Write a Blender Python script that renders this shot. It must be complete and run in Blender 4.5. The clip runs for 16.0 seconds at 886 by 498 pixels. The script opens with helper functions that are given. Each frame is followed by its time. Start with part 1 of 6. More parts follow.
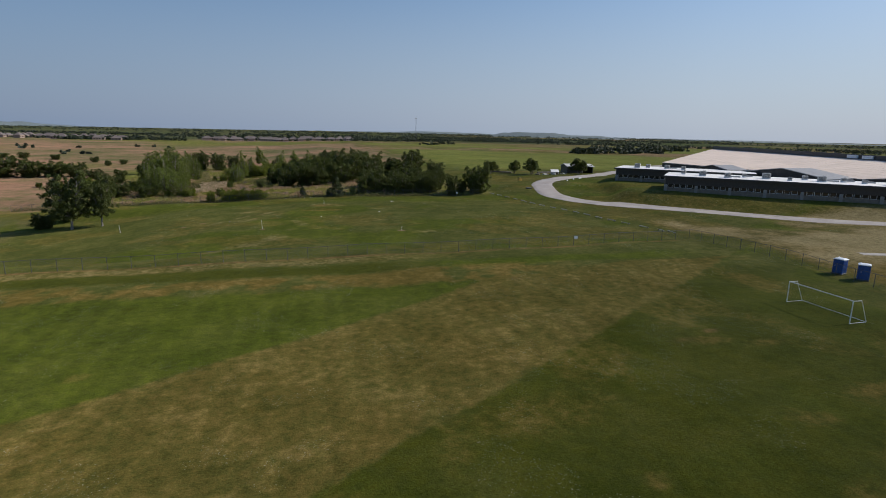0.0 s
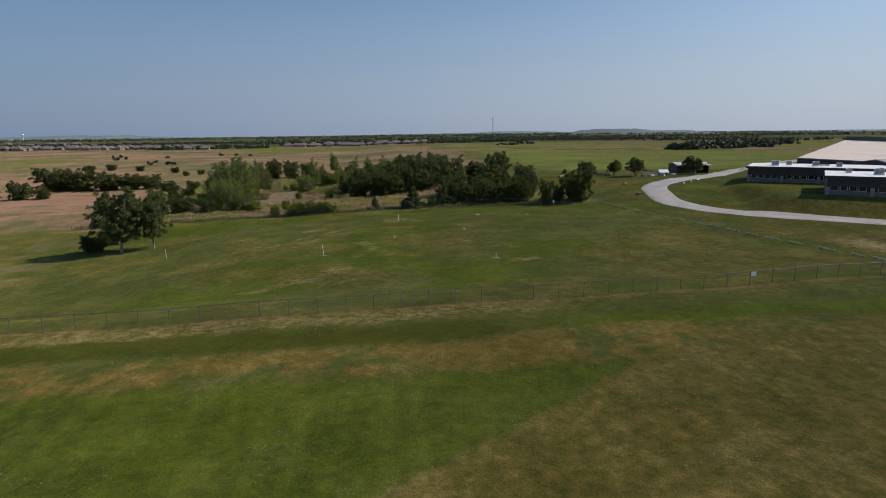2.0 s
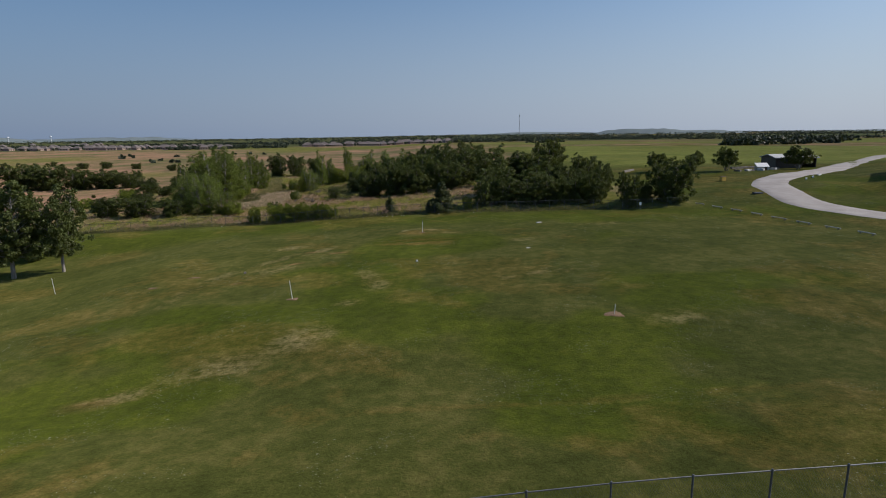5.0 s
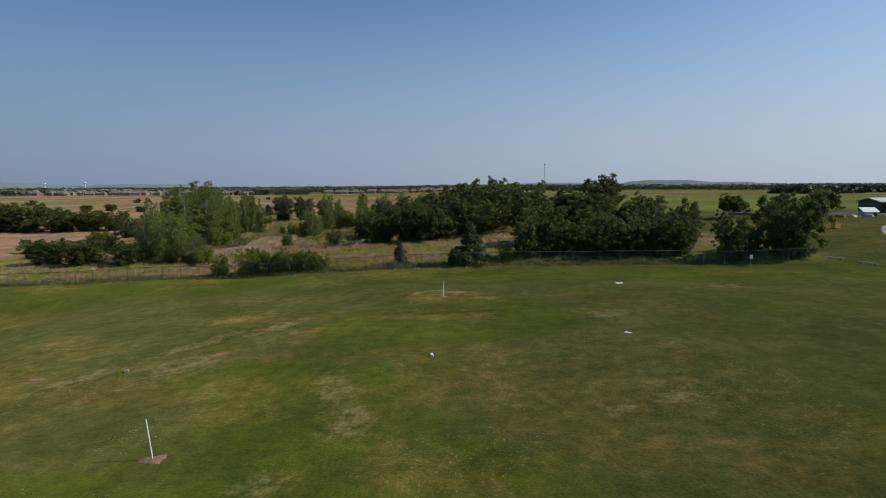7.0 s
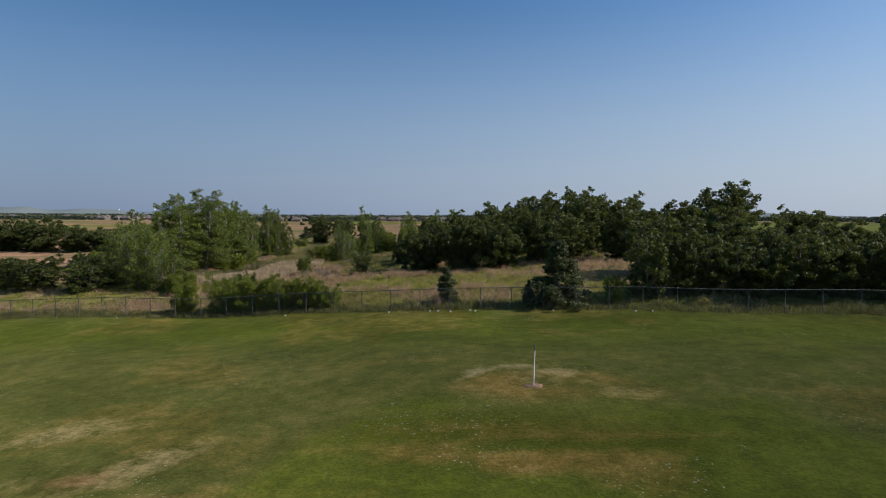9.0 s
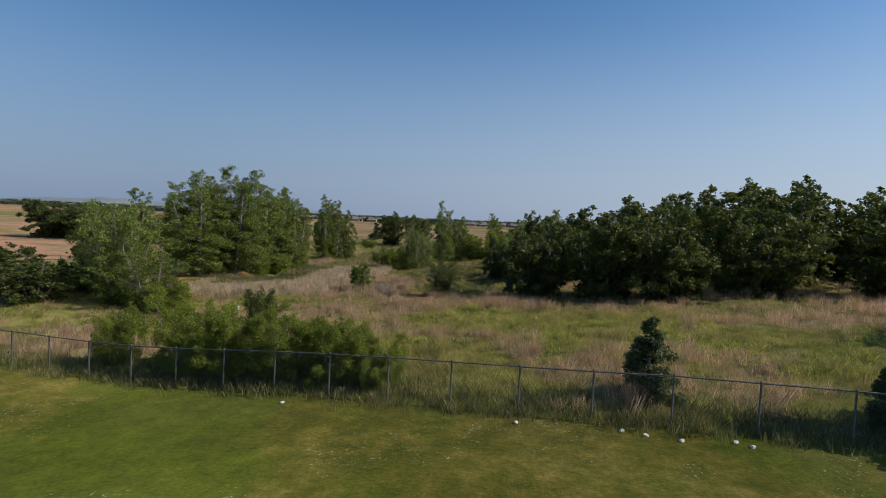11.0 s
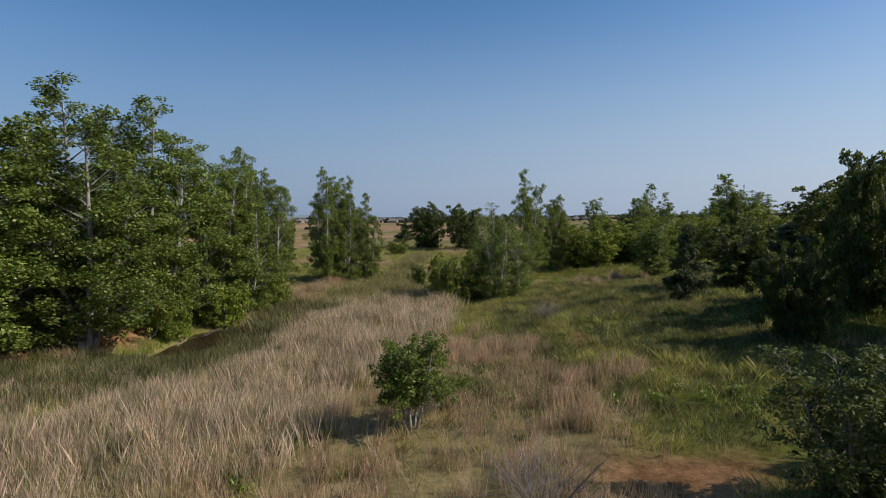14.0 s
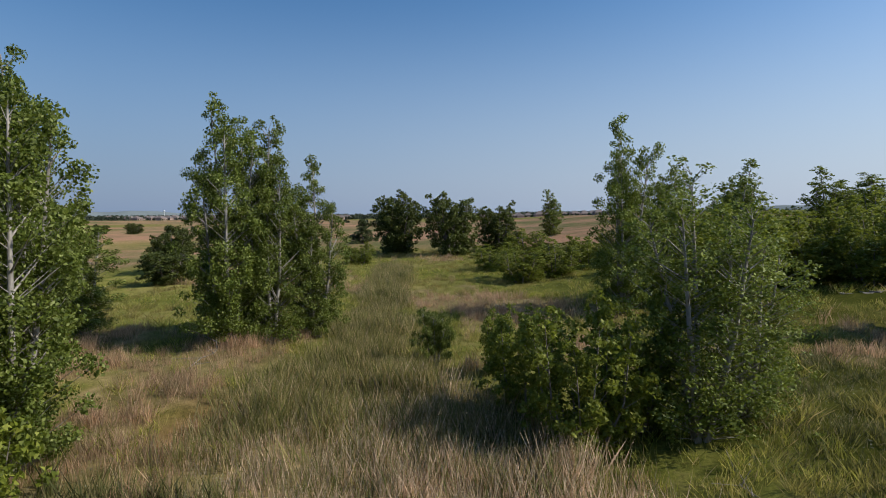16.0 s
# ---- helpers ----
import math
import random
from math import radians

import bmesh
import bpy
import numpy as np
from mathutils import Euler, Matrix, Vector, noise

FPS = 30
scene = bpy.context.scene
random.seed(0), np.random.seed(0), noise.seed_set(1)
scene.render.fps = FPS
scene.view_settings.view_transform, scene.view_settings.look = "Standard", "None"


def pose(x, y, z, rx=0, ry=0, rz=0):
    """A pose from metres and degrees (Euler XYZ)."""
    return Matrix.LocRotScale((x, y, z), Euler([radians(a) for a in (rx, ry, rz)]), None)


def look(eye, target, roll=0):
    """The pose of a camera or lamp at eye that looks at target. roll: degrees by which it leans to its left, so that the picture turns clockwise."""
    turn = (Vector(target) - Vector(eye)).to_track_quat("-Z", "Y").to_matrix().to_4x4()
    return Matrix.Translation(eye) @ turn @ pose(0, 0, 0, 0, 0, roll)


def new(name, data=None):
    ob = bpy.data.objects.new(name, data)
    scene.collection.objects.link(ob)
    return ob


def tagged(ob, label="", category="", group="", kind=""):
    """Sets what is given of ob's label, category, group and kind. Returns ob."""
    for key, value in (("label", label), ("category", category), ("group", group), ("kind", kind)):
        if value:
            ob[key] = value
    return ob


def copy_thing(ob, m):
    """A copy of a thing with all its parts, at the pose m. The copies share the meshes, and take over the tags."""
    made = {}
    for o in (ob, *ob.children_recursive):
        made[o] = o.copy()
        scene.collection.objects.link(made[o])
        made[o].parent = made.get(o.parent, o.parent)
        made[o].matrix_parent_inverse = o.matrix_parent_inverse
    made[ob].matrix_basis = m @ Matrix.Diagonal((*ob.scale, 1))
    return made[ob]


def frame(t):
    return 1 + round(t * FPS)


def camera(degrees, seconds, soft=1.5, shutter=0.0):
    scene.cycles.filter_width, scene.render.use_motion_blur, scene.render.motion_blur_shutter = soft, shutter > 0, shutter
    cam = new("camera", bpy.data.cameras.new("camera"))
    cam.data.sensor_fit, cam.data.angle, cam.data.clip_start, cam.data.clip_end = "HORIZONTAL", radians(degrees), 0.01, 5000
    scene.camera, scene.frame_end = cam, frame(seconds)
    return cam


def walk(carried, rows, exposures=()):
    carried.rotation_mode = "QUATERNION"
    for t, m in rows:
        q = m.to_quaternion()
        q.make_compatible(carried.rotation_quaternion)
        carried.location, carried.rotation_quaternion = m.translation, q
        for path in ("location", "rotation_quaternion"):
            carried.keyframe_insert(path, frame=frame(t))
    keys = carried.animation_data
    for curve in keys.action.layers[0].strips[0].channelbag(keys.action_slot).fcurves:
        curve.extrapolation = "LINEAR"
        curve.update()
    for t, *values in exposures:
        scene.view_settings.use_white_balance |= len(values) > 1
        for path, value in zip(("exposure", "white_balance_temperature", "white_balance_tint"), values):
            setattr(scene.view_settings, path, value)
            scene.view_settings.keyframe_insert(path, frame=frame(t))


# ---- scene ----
cam = camera(77.3, 16.0, soft=0.95)
PATH = [
    (0, -0.00, 0.00, 17.98, -13.94, -11.90, -1.32),
    (0.5, 0.55, 5.64, 17.88, -11.57, -11.87, -0.70),
    (1, 0.96, 11.45, 17.79, -9.69, -11.87, -0.08),
    (1.5, 1.22, 17.47, 17.72, -8.01, -11.87, 0.41),
    (2, 1.39, 23.64, 17.63, -6.37, -11.87, 0.59),
    (2.5, 1.53, 29.94, 17.48, -4.82, -11.79, 0.67),
    (3, 1.69, 36.29, 17.06, -4.11, -11.73, 0.91),
    (5.5, 2.34, 67.91, 12.12, -4.12, -11.66, 0.72),
    (6, 2.61, 74.48, 11.29, -3.87, -10.17, 0.62),
    (6.5, 2.91, 81.19, 10.63, -2.87, -8.28, 0.48),
    (7, 3.10, 87.86, 9.94, -1.80, -6.61, 0.29),
    (7.5, 3.17, 94.44, 9.17, -0.32, -5.15, -0.07),
    (8, 3.10, 100.98, 8.31, 0.99, -4.12, -0.18),
    (8.5, 2.88, 107.55, 7.54, 2.53, -3.54, -0.38),
    (9, 2.30, 114.16, 6.94, 3.68, -3.52, -0.28),
    (9.5, 1.19, 120.77, 6.56, 5.38, -3.22, -1.33),
    (12, -8.53, 153.31, 5.16, 13.87, -3.22, -1.62),
    (12.5, -10.89, 159.85, 4.86, 13.72, -3.30, -0.46),
    (13, -13.53, 166.45, 4.53, 13.59, -3.30, 0.03),
    (13.5, -16.28, 173.12, 4.24, 13.44, -3.27, 0.22),
    (14, -19.07, 179.86, 3.96, 13.33, -3.30, 0.40),
    (14.5, -21.81, 186.67, 3.82, 13.43, -3.32, 0.40),
    (15, -24.49, 193.55, 3.77, 12.46, -3.37, 0.67),
    (15.5, -27.15, 200.41, 3.72, 10.54, -3.53, 0.58),
    (16, -29.87, 207.23, 3.56, 7.77, -3.68, 0.43),
]
EXPOSURES = [(0.0, -0.1), (3.0, -0.12), (5.5, -0.14), (7.0, -0.06), (8.5, -0.04), (9.6, 0.05), (12.0, 0.1), (14.0, 0.15), (16.0, 0.18)]
walk(cam, [(t, pose(x, y, z, 90 + pitch, roll, yaw)) for t, x, y, z, yaw, pitch, roll in PATH], EXPOSURES)

# ---- world, sun, exposure ----
SUN_UP, SUN_TURN = 38.5, 91.0
world = bpy.data.worlds.new("sky")
scene.world = world
world.use_nodes = True
wn, wl = world.node_tree.nodes, world.node_tree.links
sky = wn.new("ShaderNodeTexSky")
sky.sky_type = "NISHITA"
sky.sun_disc = False
sky.sun_elevation, sky.sun_rotation = radians(SUN_UP), radians(SUN_TURN)
sky.altitude, sky.air_density, sky.dust_density, sky.ozone_density = 350, 1.05, 1.6, 3.4
haze, height = wn.new("ShaderNodeMix"), wn.new("ShaderNodeMapRange")
haze.data_type = "RGBA"
split = wn.new("ShaderNodeSeparateXYZ")
wl.new(wn.new("ShaderNodeTexCoord").outputs["Generated"], split.inputs[0])
height.interpolation_type = "SMOOTHSTEP"
for socket, value in zip(list(height.inputs)[1:5], (0.0, 0.40, 0.86, 0.02)):
    socket.default_value = value
wl.new(split.outputs[2], height.inputs[0])
wl.new(height.outputs[0], haze.inputs[0])
tint = wn.new("ShaderNodeHueSaturation")
tint.inputs["Saturation"].default_value = 1.26
wl.new(sky.outputs[0], tint.inputs["Color"])
wl.new(tint.outputs[0], haze.inputs[6])
sunward = wn.new("ShaderNodeMapRange")
for socket, value in zip(list(sunward.inputs)[1:5], (-0.62, 0.62, 0.0, 1.0)):
    socket.default_value = value
wl.new(split.outputs[0], sunward.inputs[0])
glare = wn.new("ShaderNodeMix")
glare.data_type = "RGBA"
glare.inputs[6].default_value, glare.inputs[7].default_value = (1.98, 2.78, 4.3, 1), (3.5, 4.15, 5.25, 1)
wl.new(sunward.outputs[0], glare.inputs[0])
wl.new(glare.outputs[2], haze.inputs[7])
scatter_light = wn.new("ShaderNodeMix")
scatter_light.data_type, scatter_light.blend_type = "RGBA", "MULTIPLY"
scatter_light.inputs[0].default_value = 1.0
away = wn.new("ShaderNodeMix")
away.data_type = "RGBA"
away.inputs[6].default_value, away.inputs[7].default_value = (0.89, 0.88, 0.88, 1), (1.12, 1.11, 1.10, 1)
wl.new(sunward.outputs[0], away.inputs[0])
wl.new(haze.outputs[2], scatter_light.inputs[6])
wl.new(away.outputs[2], scatter_light.inputs[7])
wl.new(scatter_light.outputs[2], wn["Background"].inputs[0])
wn["Background"].inputs[1].default_value = 0.113
sun = new("sun", bpy.data.lights.new("sun", "SUN"))
sun.data.energy, sun.data.angle, sun.data.color = 4.0, radians(0.53), (1.0, 0.93, 0.82)
sun.matrix_basis = look((200, 0, 150), (200 - math.cos(radians(SUN_UP)) * math.sin(radians(SUN_TURN)), -math.cos(radians(SUN_UP)) * math.cos(radians(SUN_TURN)), 150 - math.sin(radians(SUN_UP))))


# ---- materials ----
def node(tree, kind, **settings):
    n = tree.nodes.new(kind)
    for key, value in settings.items():
        if key in n.inputs:
            n.inputs[key].default_value = value
    return n


def noise_of(tree, scale, detail=4.0, rough=0.6, coords="Object", stretch=None):
    tc = tree.nodes.new("ShaderNodeTexCoord")
    out = tc.outputs[coords]
    if stretch:
        mp = tree.nodes.new("ShaderNodeMapping")
        mp.inputs["Scale"].default_value = stretch
        tree.links.new(out, mp.inputs[0])
        out = mp.outputs[0]
    n = node(tree, "ShaderNodeTexNoise", Scale=scale, Detail=detail, Roughness=rough)
    tree.links.new(out, n.inputs["Vector"])
    return n.outputs["Fac"]


def ramp(tree, fac, stops):
    n = tree.nodes.new("ShaderNodeValToRGB")
    e = n.color_ramp.elements
    while len(e) < len(stops):
        e.new(0.5)
    for el, (at, col) in zip(e, stops):
        el.position, el.color = at, (*col, 1) if len(col) == 3 else col
    tree.links.new(fac, n.inputs[0])
    return n.outputs[0]


def mix(tree, fac, a, b, mode="MIX"):
    n = tree.nodes.new("ShaderNodeMix")
    n.data_type, n.blend_type = "RGBA", mode
    for value, socket in ((fac, n.inputs[0]), (a, n.inputs[6]), (b, n.inputs[7])):
        if isinstance(value, (int, float)):
            socket.default_value = value
        elif isinstance(value, tuple):
            socket.default_value = (*value, 1)
        else:
            tree.links.new(value, socket)
    return n.outputs[2]


def calc(tree, op, a, b=0.0, clamp=False):
    n = tree.nodes.new("ShaderNodeMath")
    n.operation, n.use_clamp = op, clamp
    for value, socket in ((a, n.inputs[0]), (b, n.inputs[1])):
        if isinstance(value, (int, float)):
            socket.default_value = value
        else:
            tree.links.new(value, socket)
    return n.outputs[0]


def begin(name):
    m = bpy.data.materials.new(name)
    m.use_nodes = True
    return m, m.node_tree, m.node_tree.nodes["Principled BSDF"]


def surface(name, dark, light, scale=3.0, rough=0.8, metal=0.0, bump=0.2, fine=30.0, wear=None, stretch=None):
    """A worn surface: two tones mixed by coarse and fine noise, relief, and an optional third tone in patches."""
    m, t, p = begin(name)
    coarse, small = noise_of(t, scale, 5, stretch=stretch), noise_of(t, fine, 3, stretch=stretch)
    both = calc(t, "ADD", calc(t, "MULTIPLY", coarse, 0.65), calc(t, "MULTIPLY", small, 0.35))
    col = ramp(t, both, [(0.36, dark), (0.64, light)])
    if wear:
        col = mix(t, ramp(t, noise_of(t, scale * 0.6, 6, 0.7), [(0.56, (0, 0, 0)), (0.68, (1, 1, 1))]), col, wear)
    t.links.new(col, p.inputs["Base Color"])
    p.inputs["Roughness"].default_value, p.inputs["Metallic"].default_value = rough, metal
    if bump:
        b = node(t, "ShaderNodeBump", Strength=bump, Distance=0.02)
        t.links.new(small, b.inputs["Height"])
        t.links.new(b.outputs[0], p.inputs["Normal"])
    return m


def leaf_material(name, dark, light, glow, through_share=0.3):
    """Leaves: tone by leaf and by tree, some light passing through."""
    m, t, p = begin(name)
    geo, info = t.nodes.new("ShaderNodeNewGeometry"), t.nodes.new("ShaderNodeObjectInfo")
    col = ramp(t, geo.outputs["Random Per Island"], [(0.0, dark), (0.75, light), (1.0, glow)])
    value = calc(t, "ADD", calc(t, "MULTIPLY", info.outputs["Random"], 0.35), 0.82)
    patches = calc(t, "ADD", calc(t, "MULTIPLY", noise_of(t, 0.55, 2), 0.7), 0.65)
    hsv = node(t, "ShaderNodeHueSaturation")
    t.links.new(calc(t, "MULTIPLY", value, patches), hsv.inputs["Value"])
    t.links.new(col, hsv.inputs["Color"])
    t.links.new(hsv.outputs[0], p.inputs["Base Color"])
    p.inputs["Roughness"].default_value = 0.6
    p.inputs["Specular IOR Level"].default_value = 0.3
    tr = t.nodes.new("ShaderNodeBsdfTranslucent")
    t.links.new(mix(t, 0.6, hsv.outputs[0], (0.22, 0.26, 0.03), "MIX"), tr.inputs[0])
    ms = t.nodes.new("ShaderNodeMixShader")
    ms.inputs[0].default_value = through_share
    t.links.new(p.outputs[0], ms.inputs[1])
    t.links.new(tr.outputs[0], ms.inputs[2])
    t.links.new(ms.outputs[0], t.nodes["Material Output"].inputs[0])
    return m


def blade_material(name, stops, through_share=0.25, fade=None):
    m, t, p = begin(name)
    geo = t.nodes.new("ShaderNodeNewGeometry")
    col = ramp(t, geo.outputs["Random Per Island"], stops)
    if fade:
        col = mix(t, ramp(t, noise_of(t, 0.16, 4, 0.65), [(0.38, (0, 0, 0)), (0.58, (0.85, 0.85, 0.85))]), col, fade)
    col = mix(t, 1.0, col, ramp(t, noise_of(t, 0.9, 4), [(0.35, (0.55, 0.58, 0.50)), (0.60, (1.15, 1.1, 1.06))]), "MULTIPLY")
    t.links.new(col, p.inputs["Base Color"])
    p.inputs["Roughness"].default_value = 0.7
    tr = t.nodes.new("ShaderNodeBsdfTranslucent")
    t.links.new(col, tr.inputs[0])
    ms = t.nodes.new("ShaderNodeMixShader")
    ms.inputs[0].default_value = through_share
    t.links.new(p.outputs[0], ms.inputs[1])
    t.links.new(tr.outputs[0], ms.inputs[2])
    t.links.new(ms.outputs[0], t.nodes["Material Output"].inputs[0])
    return m


def ground_material():
    """Mown grass, dry grass, marsh and prairie, told apart by the sheet's own masks, with grain at several scales."""
    m, t, p = begin("ground_cover")

    def mask(name):
        a = t.nodes.new("ShaderNodeAttribute")
        a.attribute_name = name
        return a.outputs["Fac"]

    big, mid, small, grain = noise_of(t, 0.03, 4), noise_of(t, 0.16, 6, 0.65), noise_of(t, 1.1, 5, 0.7), noise_of(t, 7.0, 4, 0.75)
    wide = noise_of(t, 0.011, 5, 0.6)
    sum_ = calc(t, "ADD", calc(t, "MULTIPLY", mid, 0.5), calc(t, "MULTIPLY", small, 0.5))
    lawn = ramp(t, sum_, [(0.38, (0.050, 0.057, 0.014)), (0.5, (0.079, 0.085, 0.021)), (0.62, (0.130, 0.118, 0.036))])
    dry = ramp(t, sum_, [(0.38, (0.088, 0.068, 0.015)), (0.51, (0.148, 0.104, 0.027)), (0.63, (0.240, 0.165, 0.055))])
    lush = ramp(t, sum_, [(0.40, (0.045, 0.061, 0.007)), (0.60, (0.094, 0.113, 0.014))])
    deep = ramp(t, sum_, [(0.40, (0.033, 0.042, 0.004)), (0.60, (0.066, 0.068, 0.009))])
    where = t.nodes.new("ShaderNodeSeparateXYZ")
    t.links.new(t.nodes.new("ShaderNodeTexCoord").outputs["Object"], where.inputs[0])
    rows = calc(t, "ADD", calc(t, "MULTIPLY", where.outputs[0], 2.6), calc(t, "ADD", calc(t, "MULTIPLY", where.outputs[1], -0.06), calc(t, "MULTIPLY", big, 5.0)))
    rows = calc(t, "MULTIPLY", calc(t, "SINE", rows), calc(t, "MULTIPLY", mask("mown"), calc(t, "SUBTRACT", noise_of(t, 0.07, 3), 0.25, True)))
    speckle = calc(t, "SUBTRACT", calc(t, "ADD", calc(t, "MULTIPLY", small, 0.8), calc(t, "MULTIPLY", noise_of(t, 3.1, 3, 0.7), 0.6)), 0.7)

    def ragged(name):
        """A mask broken up into tufts along its edges."""
        return calc(t, "ADD", calc(t, "MULTIPLY", calc(t, "SUBTRACT", calc(t, "ADD", mask(name), calc(t, "MULTIPLY", speckle, calc(t, "MULTIPLY", calc(t, "MINIMUM", mask(name), 0.25), 5.2))), 0.5), 1.25), 0.5, True)

    prairie = ramp(t, calc(t, "ADD", calc(t, "MULTIPLY", wide, 0.6), calc(t, "MULTIPLY", mid, 0.4)), [(0.40, (0.098, 0.104, 0.040)), (0.46, (0.155, 0.128, 0.064)), (0.51, (0.235, 0.150, 0.092)), (0.57, (0.33, 0.185, 0.125))])
    marsh = ramp(t, sum_, [(0.36, (0.060, 0.070, 0.013)), (0.5, (0.140, 0.145, 0.032)), (0.64, (0.235, 0.20, 0.075))])
    dirt = ramp(t, small, [(0.38, (0.15, 0.072, 0.036)), (0.62, (0.36, 0.185, 0.10))])
    col = mix(t, mask("marsh"), lawn, marsh)
    col = mix(t, mask("prairie"), col, prairie)
    col = mix(t, ragged("lush"), col, lush)
    col = mix(t, ragged("deep"), col, deep)
    col = mix(t, ragged("dry"), col, dry)
    straw = ramp(t, sum_, [(0.38, (0.13, 0.095, 0.050)), (0.5, (0.25, 0.178, 0.10)), (0.62, (0.38, 0.275, 0.17))])
    col = mix(t, mask("straw"), col, straw)
    col = mix(t, mask("pasture"), col, ramp(t, sum_, [(0.38, (0.125, 0.145, 0.030)), (0.5, (0.175, 0.19, 0.043)), (0.62, (0.24, 0.225, 0.07))]))
    col = mix(t, mask("wooded"), col, ramp(t, mid, [(0.35, (0.030, 0.042, 0.020)), (0.65, (0.070, 0.085, 0.036))]))
    shade = calc(t, "ADD", calc(t, "MULTIPLY", rows, 0.24), 1.0)
    clover = calc(t, "MULTIPLY", calc(t, "GREATER_THAN", noise_of(t, 9.0, 2, 0.6), 0.67), calc(t, "GREATER_THAN", noise_of(t, 0.13, 3), 0.56))
    col = mix(t, calc(t, "MULTIPLY", clover, 0.55), col, (0.42, 0.42, 0.34))
    col = mix(t, ragged("pale"), col, (0.38, 0.30, 0.16))
    col = mix(t, mask("dirt"), col, dirt)
    col = mix(t, 1.0, col, ramp(t, grain, [(0.3, (0.66, 0.66, 0.66)), (0.7, (1.25, 1.25, 1.22))]), "MULTIPLY")
    col = mix(t, 1.0, col, ramp(t, big, [(0.35, (0.86, 0.88, 0.86)), (0.65, (1.1, 1.08, 1.05))]), "MULTIPLY")
    tone = t.nodes.new("ShaderNodeCombineXYZ")
    for socket in tone.inputs:
        t.links.new(shade, socket)
    col = mix(t, 1.0, col, tone.outputs[0], "MULTIPLY")
    t.links.new(col, p.inputs["Base Color"])
    p.inputs["Roughness"].default_value = 0.95
    p.inputs["Specular IOR Level"].default_value = 0.02
    p.inputs["Diffuse Roughness"].default_value = 0.5
    p.inputs["Sheen Weight"].default_value, p.inputs["Sheen Roughness"].default_value = 0.045, 0.5
    p.inputs["Sheen Tint"].default_value = (0.62, 0.68, 0.16, 1)
    b = node(t, "ShaderNodeBump", Strength=0.6, Distance=0.08)
    t.links.new(calc(t, "ADD", grain, small), b.inputs["Height"])
    t.links.new(b.outputs[0], p.inputs["Normal"])
    return m


GROUND = ground_material()
BARK = surface("grey_bark", (0.10, 0.085, 0.07), (0.26, 0.23, 0.20), 4, 0.9, bump=0.6, fine=25, stretch=(1, 1, 0.25))
PALE_BARK = surface("pale_bark", (0.14, 0.128, 0.11), (0.38, 0.355, 0.32), 3, 0.85, bump=0.5, fine=18, stretch=(1, 1, 0.3))
MID_BARK = surface("grey_brown_bark", (0.15, 0.13, 0.11), (0.34, 0.31, 0.27), 3, 0.9, bump=0.5, fine=18, stretch=(1, 1, 0.3))
LEAF_COTTON = leaf_material("cottonwood_leaf", (0.052, 0.079, 0.010), (0.154, 0.200, 0.029), (0.34, 0.39, 0.13), 0.36)
LEAF_OPEN = leaf_material("field_tree_leaf", (0.050, 0.068, 0.015), (0.100, 0.124, 0.030), (0.18, 0.20, 0.08), 0.3)
LEAF_DARK = leaf_material("dark_leaf", (0.033, 0.045, 0.010), (0.074, 0.094, 0.018), (0.135, 0.155, 0.042), 0.26)
LEAF_SHRUB = leaf_material("shrub_leaf", (0.062, 0.090, 0.010), (0.180, 0.220, 0.022), (0.36, 0.39, 0.07), 0.38)
LEAF_WILLOW = leaf_material("willow_leaf", (0.085, 0.11, 0.012), (0.20, 0.235, 0.030), (0.36, 0.37, 0.085), 0.45)
LEAF_CEDAR = leaf_material("cedar_needles", (0.034, 0.050, 0.018), (0.072, 0.092, 0.032), (0.13, 0.14, 0.06), 0.15)
BLADE_DRY = blade_material("dry_blades", [(0.0, (0.34, 0.22, 0.14)), (0.5, (0.56, 0.38, 0.25)), (0.85, (0.70, 0.52, 0.36)), (1.0, (0.26, 0.25, 0.09))], 0.5)
BLADE_REED = blade_material("reed_blades", [(0.0, (0.34, 0.25, 0.17)), (0.4, (0.68, 0.51, 0.37)), (0.74, (0.88, 0.72, 0.56)), (0.84, (0.28, 0.29, 0.11)), (1.0, (0.17, 0.23, 0.06))], 0.5)
BLADE_MIXED = blade_material("mixed_reed_blades", [(0.0, (0.15, 0.165, 0.045)), (0.40, (0.26, 0.26, 0.08)), (0.66, (0.42, 0.35, 0.16)), (0.85, (0.56, 0.44, 0.27)), (1.0, (0.13, 0.17, 0.04))], 0.5)
BLADE_GREEN = blade_material("green_blades", [(0.0, (0.18, 0.215, 0.026)), (0.45, (0.36, 0.395, 0.055)), (0.75, (0.52, 0.50, 0.12)), (1.0, (0.68, 0.54, 0.30))], 0.5, (0.31, 0.26, 0.095))
BLADE_MEADOW = blade_material("meadow_blades", [(0.0, (0.22, 0.26, 0.033)), (0.5, (0.43, 0.465, 0.068)), (0.85, (0.56, 0.53, 0.13)), (1.0, (0.70, 0.58, 0.34))], 0.5, (0.37, 0.32, 0.11))
BLADE_DEEP = blade_material("sedge_blades", [(0.0, (0.070, 0.084, 0.022)), (0.6, (0.135, 0.148, 0.042)), (1.0, (0.36, 0.30, 0.16))], 0.4)
BLADE_LUSH = blade_material("lush_blades", [(0.0, (0.13, 0.19, 0.02)), (0.6, (0.26, 0.34, 0.035)), (1.0, (0.40, 0.42, 0.09))], 0.45)
GRAVEL = surface("pale_gravel", (0.27, 0.24, 0.22), (0.41, 0.365, 0.335), 0.25, 0.95, bump=0.3, fine=6, wear=(0.23, 0.205, 0.17))
